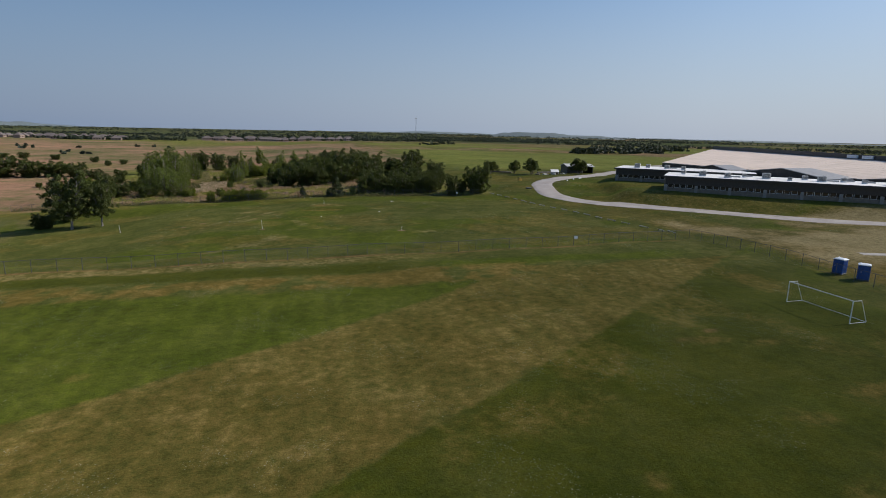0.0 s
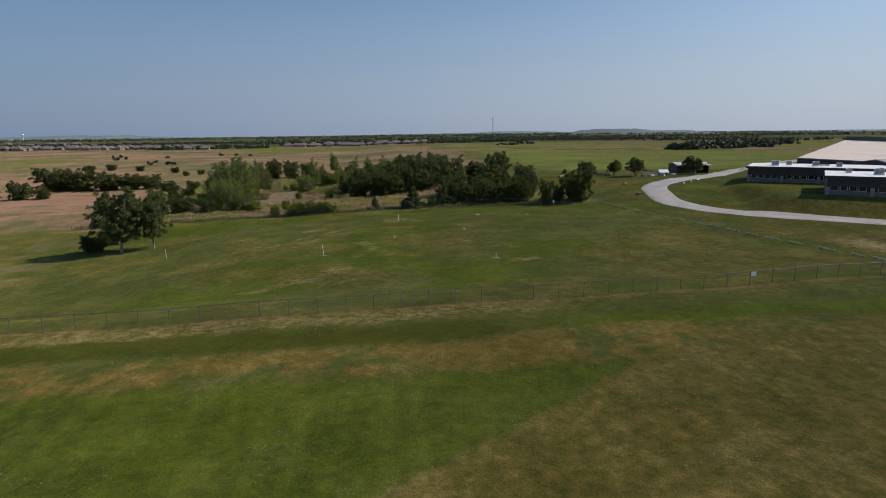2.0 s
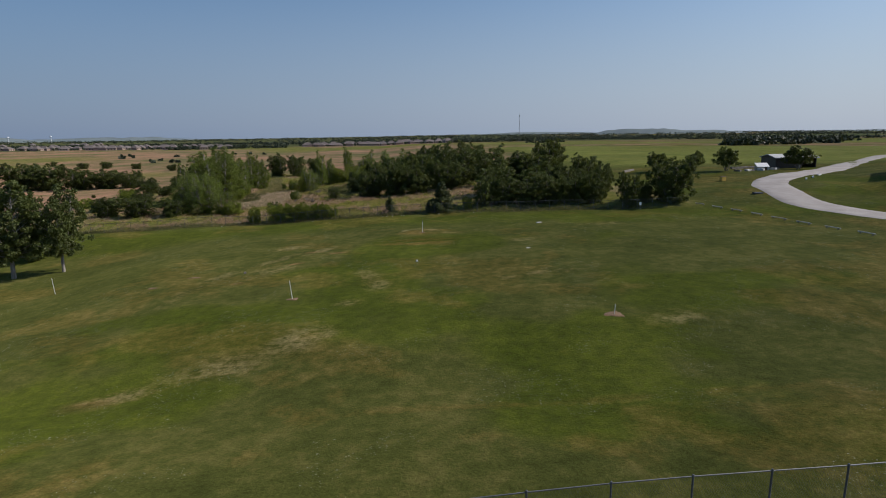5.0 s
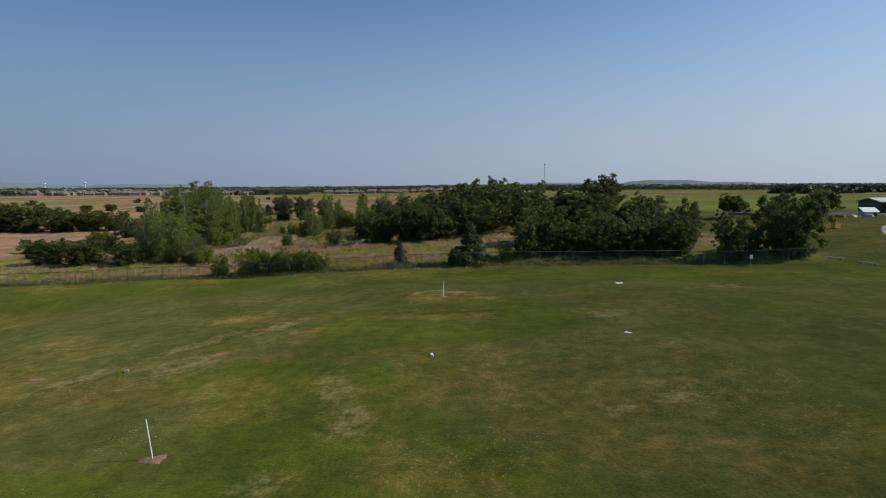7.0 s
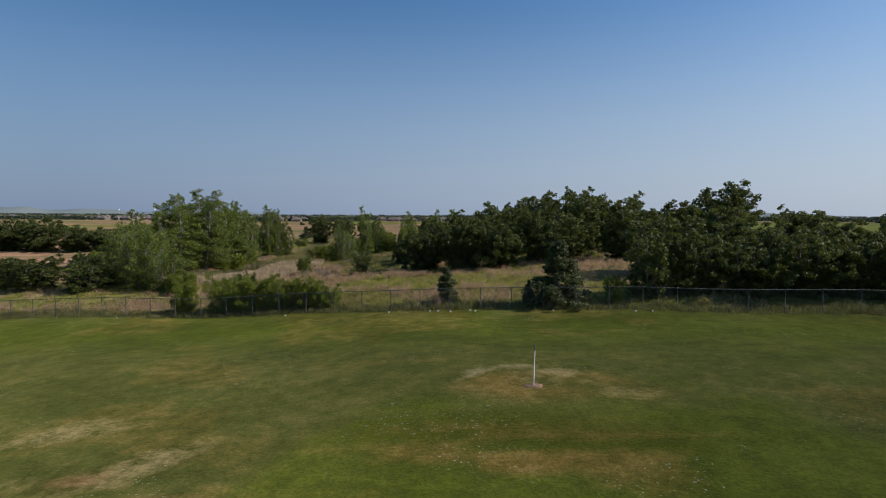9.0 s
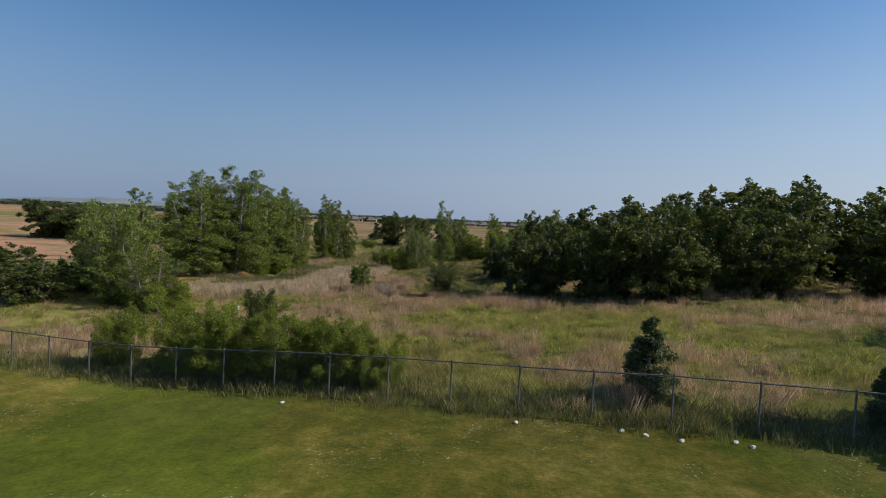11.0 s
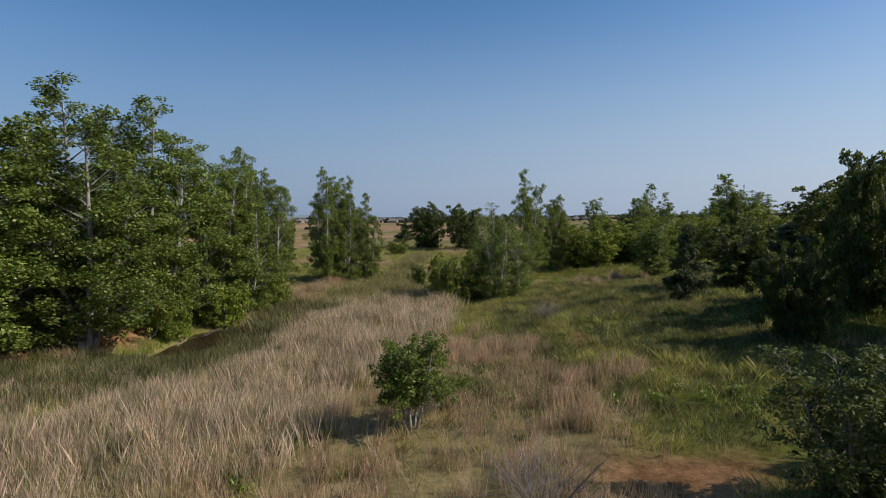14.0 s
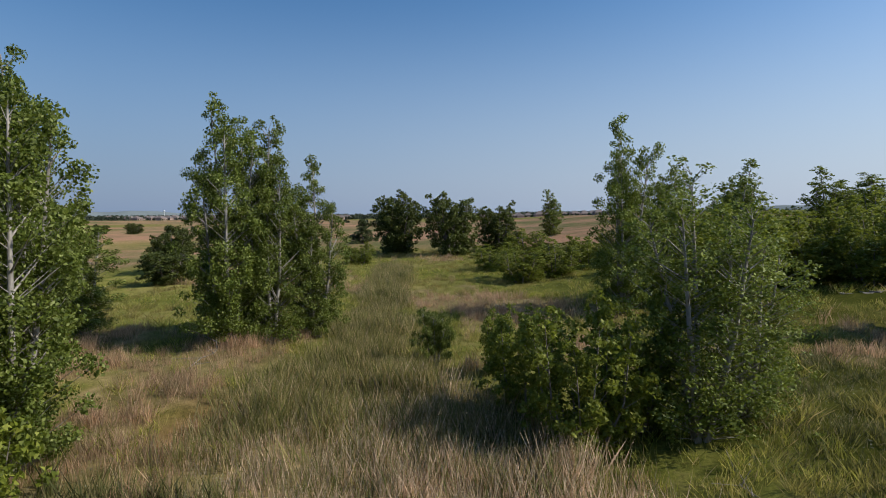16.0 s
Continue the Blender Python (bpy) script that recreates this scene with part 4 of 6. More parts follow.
PLANTS = [
    # cottonwoods west of the pond
    (NEAR[0], -44.8, 198.5, 12.6, 9.6), (NEAR[1], -42.8, 202.5, 13.4, 9.4), (NEAR[2], -43.4, 208.0, 13.6, 9.0), (COTTON[0], -48.0, 205, 12.6, 10.0),
    (NEAR[1], -43.2, 212.5, 11.6, 7.6), (NEAR[2], -44.2, 217, 12.0, 6.0), (NEAR[0], -47.5, 224.6, 12.6, 5.0), (NEAR[2], -52.5, 232.5, 6.6, 5.6), (COTTON[1], -49, 214, 10.5, 6.5), (NEAR[2], -41.9, 218.6, 10.6, 5.0), (NEAR[0], -41.3, 214.2, 10.6, 5.6), (SHRUB[0], -41.2, 211.4, 3.0, 3.6), (SHRUB[1], -41.0, 216.4, 2.8, 3.2), (SHRUB[0], -41.6, 206.8, 2.6, 2.8),
    (NEAR[2], -43.0, 230.9, 11.7, 5.2), (NEAR[0], -41.6, 232.1, 11.0, 5.0), (NEAR[1], -40.1, 234.1, 9.3, 4.4),
    (EDGE, -39.5, 180.5, 8.8, 8.6), (EDGE, -35.4, 178.8, 5.0, 6.6), (HEDGE[0], -33.2, 178.0, 3.0, 5.0), (COTTON[2], -48.5, 193.0, 10.4, 5.0), (EDGE, -44.0, 184.0, 8.5, 7.0),
    # marsh
    (NEAR[1], -24.0, 239.8, 11.4, 5.0), (NEAR[2], -21.0, 242.5, 8.6, 4.4), (AIRY, -25.0, 222.6, 7.8, 5.0),
    (WILLOW[0], -28.2, 221.6, 4.2, 3.8), (WILLOW[1], -26.6, 223.6, 4.8, 3.8), (AIRY, -23.4, 223.8, 6.2, 4.0), (WILLOW[0], -29.6, 224.6, 3.8, 3.4), (WILLOW[1], -17.0, 243.5, 6.0, 8.0), (WILLOW[0], -19.8, 246.0, 5.0, 6.5), (WILLOW[1], -9.0, 243.0, 4.6, 6.4), (WILLOW[0], -5.2, 247.4, 4.8, 7.0), (WILLOW[1], -0.6, 256.0, 6.0, 8.5), (WILLOW[0], 4.0, 250.0, 5.4, 8.0), (WILLOW[0], -29.6, 256.0, 3.2, 6.0), (WILLOW[1], -26.6, 259.0, 3.6, 6.5), (WILLOW[1], -23.0, 262.0, 4.0, 6.0), (WILLOW[0], -13.5, 248.5, 5.4, 8.5), (WILLOW[1], -30.5, 228.5, 3.2, 2.4),
    (COTTON[0], -16.0, 256, 8.0, 5.5), (COTTON[2], -11.6, 257, 7.6, 5.6), (WILLOW[1], -7.0, 254.5, 5.6, 7.0), (WILLOW[0], -3.6, 251.3, 5.0, 5.5), (COTTON[0], 7.8, 274, 7.1, 8.4), (COTTON[1], 2.7, 271, 8.2, 7.4), (COTTON[1], -4.3, 279, 8.2, 4.7), (WILLOW[1], -11.6, 245.8, 5.0, 7.8), (WILLOW[0], -14.0, 247.8, 3.7, 6.0), (WILLOW[1], -28.9, 286, 3.9, 9.0), (WILLOW[0], -32.1, 264, 2.9, 6.0), (SMALL, -33.3, 229.6, 2.6, 1.8), (COTTON[1], -9.5, 262, 9.4, 6.0),
    (BROAD[2], -46.7, 284, 9.2, 9.5), (BROAD[0], -38.5, 281, 8.6, 9.0), (BROAD[1], -33, 290, 7.6, 8.0), (COTTON[2], -23.4, 322, 9.8, 6.0),
    (CEDAR[0], -58, 305, 4.6, 5.2), (WILLOW[1], -48.6, 271, 2.9, 4.6), (WILLOW[0], -44, 233.5, 5.0, 5.0),
    (SMALL, -23.6, 195.0, 3.0, 2.7), (LONE, -24.4, 176.6, 2.6, 3.0), (JUNIPER, -13.9, 190.8, 3.5, 3.9), (CEDAR[0], -12.3, 216.6, 4.8, 3.2),
    (CEDAR[1], -8.5, 211, 4.6, 4.8), (CEDAR[0], -4.5, 214, 5.4, 4.6),
    # shrubs along the north fence
    (HEDGE[0], -25.2, 164.2, 3.2, 3.2), (HEDGE[1], -20.6, 163.7, 3.8, 4.6), (HEDGE[0], -17.8, 163.3, 3.4, 4.6), (HEDGE[1], -15.2, 162.9, 3.2, 4.4), (HEDGE[0], -12.7, 162.5, 3.1, 4.0), (HEDGE[1], -10.9, 162.0, 2.3, 2.6),
    (CEDAR[1], -0.4, 161.6, 3.2, 2.6), (CEDAR[0], 8.8, 159.6, 5.4, 5.2), (CEDAR[1], 6.5, 160.2, 2.1, 1.3), (SHRUB[1], 13.4, 160.0, 2.4, 2.2),
    (BROAD[1], -52.1, 178.5, 4.8, 8.6), (BROAD[0], -45.0, 177.5, 4.0, 7.0), (BROAD[2], -59.5, 180.5, 4.6, 8.2), (SHRUB[1], -50.7, 193.0, 2.4, 6.0),
    (THICK[1], -126, 257, 9.6, 17), (THICK[0], -117, 257.5, 9.6, 16), (THICK[1], -107, 258, 7.4, 14), (THICK[0], -98, 258, 6.8, 14), (THICK[1], -90, 257, 6.0, 10),
    (THICK[0], -122, 228, 6.8, 9.0), (BROAD[1], -129, 225, 5.0, 7.4), (THICK[1], -115.5, 230, 4.2, 6.4), (BROAD[2], -136, 221, 6.0, 8.0),
    (THICK[0], -80, 246, 4.0, 9.0), (THICK[1], -72, 250, 3.4, 6.4), (THICK[0], -66.5, 262, 5.2, 6.4), (BROAD[2], -60.5, 252, 3.6, 6.6), (THICK[0], -61, 200, 3.6, 6.2), (THICK[1], -64, 221, 3.2, 6.0),
    (SHRUB[0], -70, 212, 2.4, 5.0), (SHRUB[1], -76, 224, 2.6, 5.4), (BROAD[0], -73, 232, 3.4, 6.0), (SHRUB[0], -56, 210, 2.2, 4.6), (SHRUB[1], -57, 226, 2.4, 4.6), (THICK[1], -47, 184, 2.8, 5.0), (SHRUB[0], -66, 190, 2.6, 5.6), (SHRUB[1], -74, 198, 2.6, 5.6),
    (THICK[0], -71, 292, 5.4, 5.6), (THICK[1], -66, 284, 3.8, 6.6), (BROAD[1], -60, 276, 4.0, 7.0), (SHRUB[0], -54, 262, 2.4, 5.0),
    (THICK[1], -112, 348, 3.4, 6.0), (THICK[0], -97, 319, 3.0, 4.6), (THICK[1], -92, 327, 2.8, 5.2), (BROAD[1], -140, 372, 3.6, 7.0), (BROAD[0], -160, 380, 4.0, 8.0), (BROAD[2], -171, 378, 3.6, 8.4),
    # the dark grove
    (BROAD[0], 16.5, 161.0, 5.6, 5.2), (THICK[1], 20.4, 161.6, 5.4, 6.8), (THICK[0], 24.8, 161.2, 5.2, 7.6), (THICK[1], 28.6, 161.0, 5.6, 7.6), (THICK[0], 33.0, 160.8, 5.4, 8.0),
    (THICK[1], 36.6, 160.6, 6.0, 7.0), (BROAD[0], 41.8, 156.4, 6.4, 5.0), (THICK[1], 50.0, 157.4, 8.4, 9.8), (THICK[0], 45.4, 158.4, 4.0, 4.4), (THICK[0], 39.6, 164.5, 7.0, 6.6), (THICK[1], 29.0, 167.5, 6.2, 10.0), (THICK[0], 34.6, 168.5, 6.4, 9.0), (BROAD[0], 38.3, 197, 10.8, 11.5),
    (BROAD[1], 20.5, 170, 6.4, 9.0), (BROAD[2], 20.5, 209, 10.6, 11.0), (BROAD[0], 12.8, 216, 10.6, 9.0), (BROAD[1], 44.5, 190, 7.4, 9.0), (BROAD[2], 30.5, 196, 8.0, 10.0), (BROAD[1], 15.5, 196, 10.2, 12.0), (BROAD[0], 6.5, 203, 9.0, 11.0), (BROAD[2], -2.0, 203, 8.2, 10.5),
    (THICK[0], -5.6, 190.6, 6.4, 8.4), (THICK[1], -5.7, 208.8, 7.6, 5.4), (THICK[0], -10.3, 204.8, 4.4, 3.6), (THICK[0], -3.8, 200.2, 7.0, 6.5), (THICK[1], 0.4, 188.6, 7.2, 9.6), (THICK[0], 5.0, 186.8, 7.0, 9.4), (THICK[1], 11.5, 188, 7.2, 10.0), (LONE, -26.5, 171.6, 0.8, 1.0), (CEDAR[0], -7.6, 188.4, 2.0, 1.6), (BROAD[2], 22, 188, 7.6, 11.0),
    (BROAD[1], 24, 202, 9.6, 12.0), (BROAD[0], 33, 190, 7.8, 12.0), (COTTON[0], 2, 214, 7.6, 6.5), (BROAD[1], -7.5, 222, 5.0, 7.0), (BROAD[0], 3, 232, 6.6, 9.5),
    (COTTON[1], -12, 232, 5.4, 5.0), (COTTON[2], -3, 243, 9.0, 6.0), (BROAD[2], 10, 244, 9.2, 10.0), (BROAD[1], 20, 226, 8.8, 11.0), (COTTON[1], 12, 218, 9.6, 7.0),
    # lone trees by the lower field
    (OPEN[0], -50.2, 137.3, 13.0, 12.0), (OPEN[1], -44.6, 138.8, 12.0, 8.6), (BROAD[1], -57.0, 140.5, 3.8, 6.4), (BROAD[0], -55.5, 150, 5.6, 6.0),
    # row by the barn
    (SHADE[0], 72.0, 210.5, 5.3, 7.4), (SHADE[1], 81.0, 207.5, 5.2, 5.6), (SHADE[0], 84.5, 198.5, 6.2, 7.2), (SHADE[1], 106.0, 201.5, 6.2, 8.0),
]
bush_rng = np.random.default_rng(44)
for k in range(8):
    x, y = bush_rng.uniform(-130, -66), bush_rng.uniform(165, 245)
    s = bush_rng.uniform(0.7, 2.0)
    PLANTS.append((BUSHLET[k % 2], x, y, s, s * bush_rng.uniform(1.0, 1.7)))
for n, (proto, x, y, h, w) in enumerate(PLANTS):
    plant_at(proto, x, y, h, w, (n * 137.5) % 360)


# ---- grasses, reeds and water ----
def blades(name, rng, x, y, per, height, width, lean, material, label, category="grass", spread=0.22):
    """Tufts of bent blades as one mesh; height is an array, one for each tuft."""
    n = len(x) * per
    bow = rng.uniform(0.0, 0.55, n)
    bx = np.repeat(x, per) + rng.normal(size=n) * spread
    by = np.repeat(y, per) + rng.normal(size=n) * spread
    bz = ground_z(bx, by) + tussocks(bx, by) - 0.06
    h = np.repeat(height, per) * rng.uniform(0.55, 1.15, n)
    a = rng.random(n) * 6.283
    tilt = lean * rng.random(n) * h
    tuft_a = np.repeat(rng.random(len(x)) * 6.283, per)
    dx, dy = np.cos(a) * tilt + 0.25 * lean * h * np.cos(tuft_a), np.sin(a) * tilt + 0.25 * lean * h * np.sin(tuft_a)
    f = rng.random(n) * 6.283
    wx, wy = np.cos(f) * width * rng.uniform(0.6, 1.3, n), np.sin(f) * width * rng.uniform(0.6, 1.3, n)
    rise = h * (1 - 0.25 * lean)
    v = np.stack([np.c_[bx - wx / 2, by - wy / 2, bz], np.c_[bx + wx / 2, by + wy / 2, bz], np.c_[bx + 0.55 * dx + wx * 0.35, by + 0.55 * dy + wy * 0.35, bz + rise * (0.58 + 0.07 * bow)], np.c_[bx + dx, by + dy, bz + rise]], 1).reshape(-1, 3)
    ob = sheet(name, v, np.arange(4 * n).reshape(-1, 4), material)
    return tagged(ob, label, category, kind="stuff")


def scatter(rng, x0, x1, y0, y1, per_metre, keep):
    n = int((x1 - x0) * (y1 - y0) * per_metre)
    x, y = rng.uniform(x0, x1, n), rng.uniform(y0, y1, n)
    k = rng.random(n) < keep(x, y)
    return x[k], y[k]


def nearness(x, y):
    """1 along the strip that the marsh walk follows, less away from it."""
    mid = np.interp(y, [150, 175, 210, 300], [-8, -16, -30, -42])
    return np.clip(1.15 - np.abs(x - mid) / 46, 0.12, 1) * np.interp(y, [155, 215, 260, 320], [1, 1, 0.45, 0.15])


def open_soil(x, y):
    return 1 - 0.96 * smooth(0.25, 0.55, red_soil(x, y))


def in_water(x, y):
    return np.exp(-((x - pond_axis(y)) / (2.9 - 0.8 * smooth(204, 208, y))) ** 2) * smooth(198, 203, y) * smooth(214, 208, y)


def clumps(x, y, size, seed):
    return 0.18 + 1.2 * smooth(0.38, 0.66, 0.6 * lattice_noise(x, y, size, seed) + 0.4 * lattice_noise(x, y, size / 2.2, seed + 1))


def build_marsh():
    rng = np.random.default_rng(5)
    wet = lambda x, y: 1 - smooth(0.25, 0.5, in_water(x, y))
    x, y = scatter(rng, -66, 26, 158, 290, 6.4, lambda x, y: clumps(x, y, 1.2, 61) * dry_patch(x, y) * nearness(x, y) * (1 - reed_bed(x, y)) * open_soil(x, y) * wet(x, y) * beyond_fence(x, y))
    blades("dry_grass", rng, x, y, 30, 0.36 + 0.5 * rough_noise(x, y, 6, 8) + 0.45 * lattice_noise(x, y, 1.3, 9) ** 2, 0.011, 0.38, BLADE_DRY, "tall pinkish tan dry bunch grass in the marsh", "grass", 0.14)
    x, y = scatter(rng, -66, 26, 158, 290, 6.0, lambda x, y: clumps(x, y, 1.0, 65) * (1 - 0.45 * smooth(194, 202, y) * smooth(-28, -22, x)) * (1 - 0.85 * dry_patch(x, y)) * nearness(x, y) * (1 - 0.85 * reed_bed(x, y)) * open_soil(x, y) * wet(x, y) * beyond_fence(x, y))
    blades("green_grass", rng, x, y, 26, 0.18 + 0.36 * rough_noise(x, y, 5, 18) + 0.5 * lattice_noise(x, y, 1.2, 19) ** 2, 0.020, 0.8, BLADE_GREEN, "lush green rough grass in the marsh", "grass", 0.18)
    low_meadow = lambda x, y: (1 - 0.7 * dry_patch(x, y)) * (1 - reed_bed(x, y)) * open_soil(x, y) * smooth(0.6, 1.6, y - north_fence_y(x)) * (0.45 + 0.55 * lattice_noise(x, y, 1.5, 83))
    for x0, x1, y0, y1, green in ((-22, 6, 163, 186, BLADE_MEADOW), (-24, -8, 194, 230, BLADE_DEEP)):
        x, y = scatter(rng, x0, x1, y0, y1, 15, low_meadow)
        blades("meadow_grass", rng, x, y, 15, 0.20 + 0.26 * lattice_noise(x, y, 1.4, 85) + 0.18 * lattice_noise(x, y, 4.0, 86), 0.022, 0.9, green, "soft green meadow grass in low lumps", "grass", 0.16)
    x, y = scatter(rng, -52, -18, 214, 275, 20, lambda x, y: clumps(x, y, 0.9, 69) * reed_bed(x, y) * np.interp(y, [217, 225, 244, 275], [0, 1, 0.8, 0.4]))
    blades("mixed_reeds", rng, x, y, 20, 0.6 + 0.6 * rough_noise(x, y, 4, 28) + 0.5 * lattice_noise(x, y, 1.1, 27) ** 2, 0.019, 0.42, BLADE_MIXED, "yellow-green reed bed mixed with tan stalks", "reeds", 0.3)
    x, y = scatter(rng, -52, -18, 174, 232, 20, lambda x, y: clumps(x, y, 0.9, 69) * reed_bed(x, y) * np.interp(y, [174, 218, 227], [1, 1, 0]) * wet(x, y))
    blades("reeds", rng, x, y, 18, (0.62 + 0.6 * rough_noise(x, y, 4, 28) + 0.6 * lattice_noise(x, y, 1.1, 27) ** 2) * (0.45 + 0.55 * smooth(0.5, 6, x - pond_axis(y) - 2.5)), 0.016, 0.4, BLADE_REED, "dense tan reed bed beside the pond", "reeds", 0.3)
    edge = lambda x, y: np.exp(-((x - pond_axis(y) - 2.6) / 1.5) ** 2) + 0.9 * np.exp(-((x - pond_axis(y)) / 3.0) ** 2) * smooth(203.5, 201, y) * smooth(195, 199, y)
    x, y = scatter(rng, -48, -30, 176, 218, 16, lambda x, y: edge(x, y) * smooth(192, 198, y))
    blades("sedge", rng, x, y, 20, 0.5 + 0.7 * rough_noise(x, y, 3, 38), 0.026, 0.5, BLADE_DEEP, "dark green sedge along the water's edge", "grass", 0.14)
    x, y = scatter(rng, -48, -34, 190, 218, 40, lambda x, y: np.exp(-((x - pond_axis(y) + 2.75) / 0.4) ** 2) * smooth(190, 196, y))
    blades("bank_grass", rng, x, y, 14, 0.22 + 0.3 * rough_noise(x, y, 3, 39), 0.026, 0.6, BLADE_LUSH, "bright green grass fringe along the pond bank", "grass", 0.12)
    x, y = scatter(rng, -75, 50, 155, 172, 8.5, lambda x, y: smooth(-0.9, -0.1, y - north_fence_y(x)) * smooth(3.2, 1.2, y - north_fence_y(x)))
    blades("fence_weeds", rng, x, y, 18, 0.3 + 0.45 * rough_noise(x, y, 4, 48), 0.022, 0.6, BLADE_DEEP, "green weeds growing through the fence", "weeds")


build_marsh()


def build_weeds():
    rng = np.random.default_rng(8)
    x, y = scatter(rng, -30, 4, 165, 245, 0.13, lambda x, y: (1 - 0.7 * dry_patch(x, y)) * (1 - reed_bed(x, y)) * nearness(x, y))
    size = rng.uniform(0.15, 0.42, len(x))
    v, f = leaf_cloud(rng, np.c_[x, y, ground_z(x, y) + 0.7 * size], size, (30 + 150 * size).astype(int), 0.085)
    tagged(sheet("broad_weeds", v, f, LEAF_COTTON), "low bright green broad-leaved weeds in marsh grass", "weeds", kind="stuff")


build_weeds()


def build_pond():
    ys = np.linspace(170, 218, 60)
    xs = pond_axis(ys)
    v = np.concatenate([np.c_[xs - 3.8, ys, np.full(60, -3.17)], np.c_[xs + 3.8, ys, np.full(60, -3.17)]])
    i = np.arange(59)
    m, t, p = begin("brown_pond_water")
    t.links.new(ramp(t, noise_of(t, 0.8, 4), [(0.35, (0.020, 0.013, 0.007)), (0.65, (0.038, 0.025, 0.012))]), p.inputs["Base Color"])
    p.inputs["Roughness"].default_value = 0.22
    p.inputs["Specular IOR Level"].default_value = 0.25
    b = node(t, "ShaderNodeBump", Strength=0.08, Distance=0.02)
    t.links.new(noise_of(t, 6, 3), b.inputs["Height"])
    t.links.new(b.outputs[0], p.inputs["Normal"])
    tagged(sheet("water", v, np.c_[i, i + 60, i + 61, i + 1], m), "still brown pond water between bank and reeds", "pond", kind="structure")


build_pond()


def branch_pile(x, y, seed, length, label):
    rng = np.random.default_rng(seed)
    z = max(float(ground_z(x, y)), -3.2)
    ob = thing("fallen_branch", x, y, z, rng.uniform(0, 360), label, "branch")
    segs, start = [], np.array([0.0, 0.0, 0.04])
    for k in range(5):
        end = start + np.array([length / 5, rng.normal() * 0.18 * length / 3, abs(rng.normal()) * 0.06 * length])
        segs.append((start, end, 0.035 * (1 - k / 6), 0.035 * (1 - (k + 1) / 6)))
        for _ in range(2):
            d = rng.normal(size=3) * np.array([0.22, 0.22, 0.16]) * length
            d[2] = abs(d[2])
            segs.append((end, end + d, 0.014, 0.005))
        start = end
    v, f = limbs_mesh(segs)
    sheet("limb", v, f, MID_BARK, ob, smooth_shade=True)


for k, (x, y, l) in enumerate([(-40.6, 206.2, 2.2), (-41.9, 205.5, 2.0), (-42.2, 209.6, 1.8), (-40.9, 208.6, 2.2), (-42.6, 226.0, 2.4), (-43.5, 200.5, 2.0), (-25.0, 220.6, 1.6), (-42.4, 212.2, 2.0)]):
    branch_pile(x, y, 90 + k, l, "bleached fallen branch on the muddy pond bank")


def twig_bush(x, y, seed, size):
    """A leafless bush of thin twigs."""
    rng = np.random.default_rng(seed)
    ob = thing("bare_bush", x, y, float(ground_z(x, y)), 0, "leafless grey-brown twiggy bush in dry grass", "shrub")
    segs = []
    for _ in range(60):
        a, tilt = rng.random() * 6.283, rng.uniform(0.1, 0.75)
        end = np.array([math.cos(a) * tilt, math.sin(a) * tilt, rng.uniform(0.6, 1.0)]) * size
        mid = end * 0.5 + rng.normal(size=3) * 0.05 * size
        segs += [(np.zeros(3), mid, 0.012, 0.008), (mid, end, 0.008, 0.003)]
        for _ in range(2):
            segs.append((mid, mid + (end - mid) * 0.8 + rng.normal(size=3) * 0.16 * size, 0.005, 0.002))
    v, f = limbs_mesh(segs, 4)
    sheet("twig_crown", v, f, BARK, ob)


for k, (x, y, s) in enumerate([(-19.6, 190.2, 1.7), (-18.6, 189.0, 1.2), (-20.5, 211.5, 1.6), (-13.5, 193.0, 1.0)]):
    twig_bush(x, y, 200 + k, s)


# ---- fences ----
def chain_fence(name, line, height, spacing, label, mesh_step=0.085, metal=WIRE):
    """Posts, top rail and woven wire along a line over the ground."""
    pts = [Vector((x, y, float(ground_z(x, y)))) for x, y in line]
    ob = thing(name, *pts[0], 0, label, "fence")
    origin = pts[0]
    post = bmesh.new()
    tube(post, (0, 0, -0.3), (0, 0, height), 0.034, sides=8)
    bmesh.ops.create_uvsphere(post, u_segments=8, v_segments=4, radius=0.042, matrix=Matrix.Translation((0, 0, height + 0.01)))
    post_ob = None
    wire_v, wire_f, rails = [], [], []
    for a, b in zip(pts[:-1], pts[1:]):
        run = (b - a).xy.length
        n = max(1, round(run / spacing))
        spots = []
        for k in range(n + 1):
            p = a.lerp(b, k / n)
            p.z = float(ground_z(p.x, p.y))
            spots.append(p)
        for p in spots[:-1]:
            if post_ob is None:
                post_ob = part("post", post, metal, ob)
                made = post_ob
            else:
                made = post_ob.copy()
                scene.collection.objects.link(made)
            made.location = p - origin
        for p, q in zip(spots[:-1], spots[1:]):
            rails.append((p - origin + Vector((0, 0, height - 0.03)), q - origin + Vector((0, 0, height - 0.03))))
            step = (q - p) / max(1, round((q - p).xy.length / mesh_step))
            m = round((q - p).xy.length / mesh_step)
            shift = height / mesh_step * 0.55
            thick = Vector((0, 0, 0.0042))
            for k in range(m):
                for way in (1, -1):
                    lo = p + step * k - origin
                    hi = lo + step * shift * way
                    over = (q - p).xy.length
                    lo.z += 0.05
                    hi.z = lo.z + height - 0.08
                    i = len(wire_v)
                    wire_v += [lo - thick, hi - thick, hi + thick, lo + thick]
                    wire_f.append((i, i + 1, i + 2, i + 3))
    bm = bmesh.new()
    for a, b in rails:
        tube(bm, a, b, 0.026, sides=6)
    part("top_rail", bm, metal, ob)
    sheet("woven_wire", np.array([tuple(v) for v in wire_v]), np.array(wire_f), WIRE, ob, "thin woven chain-link wire")
    return ob


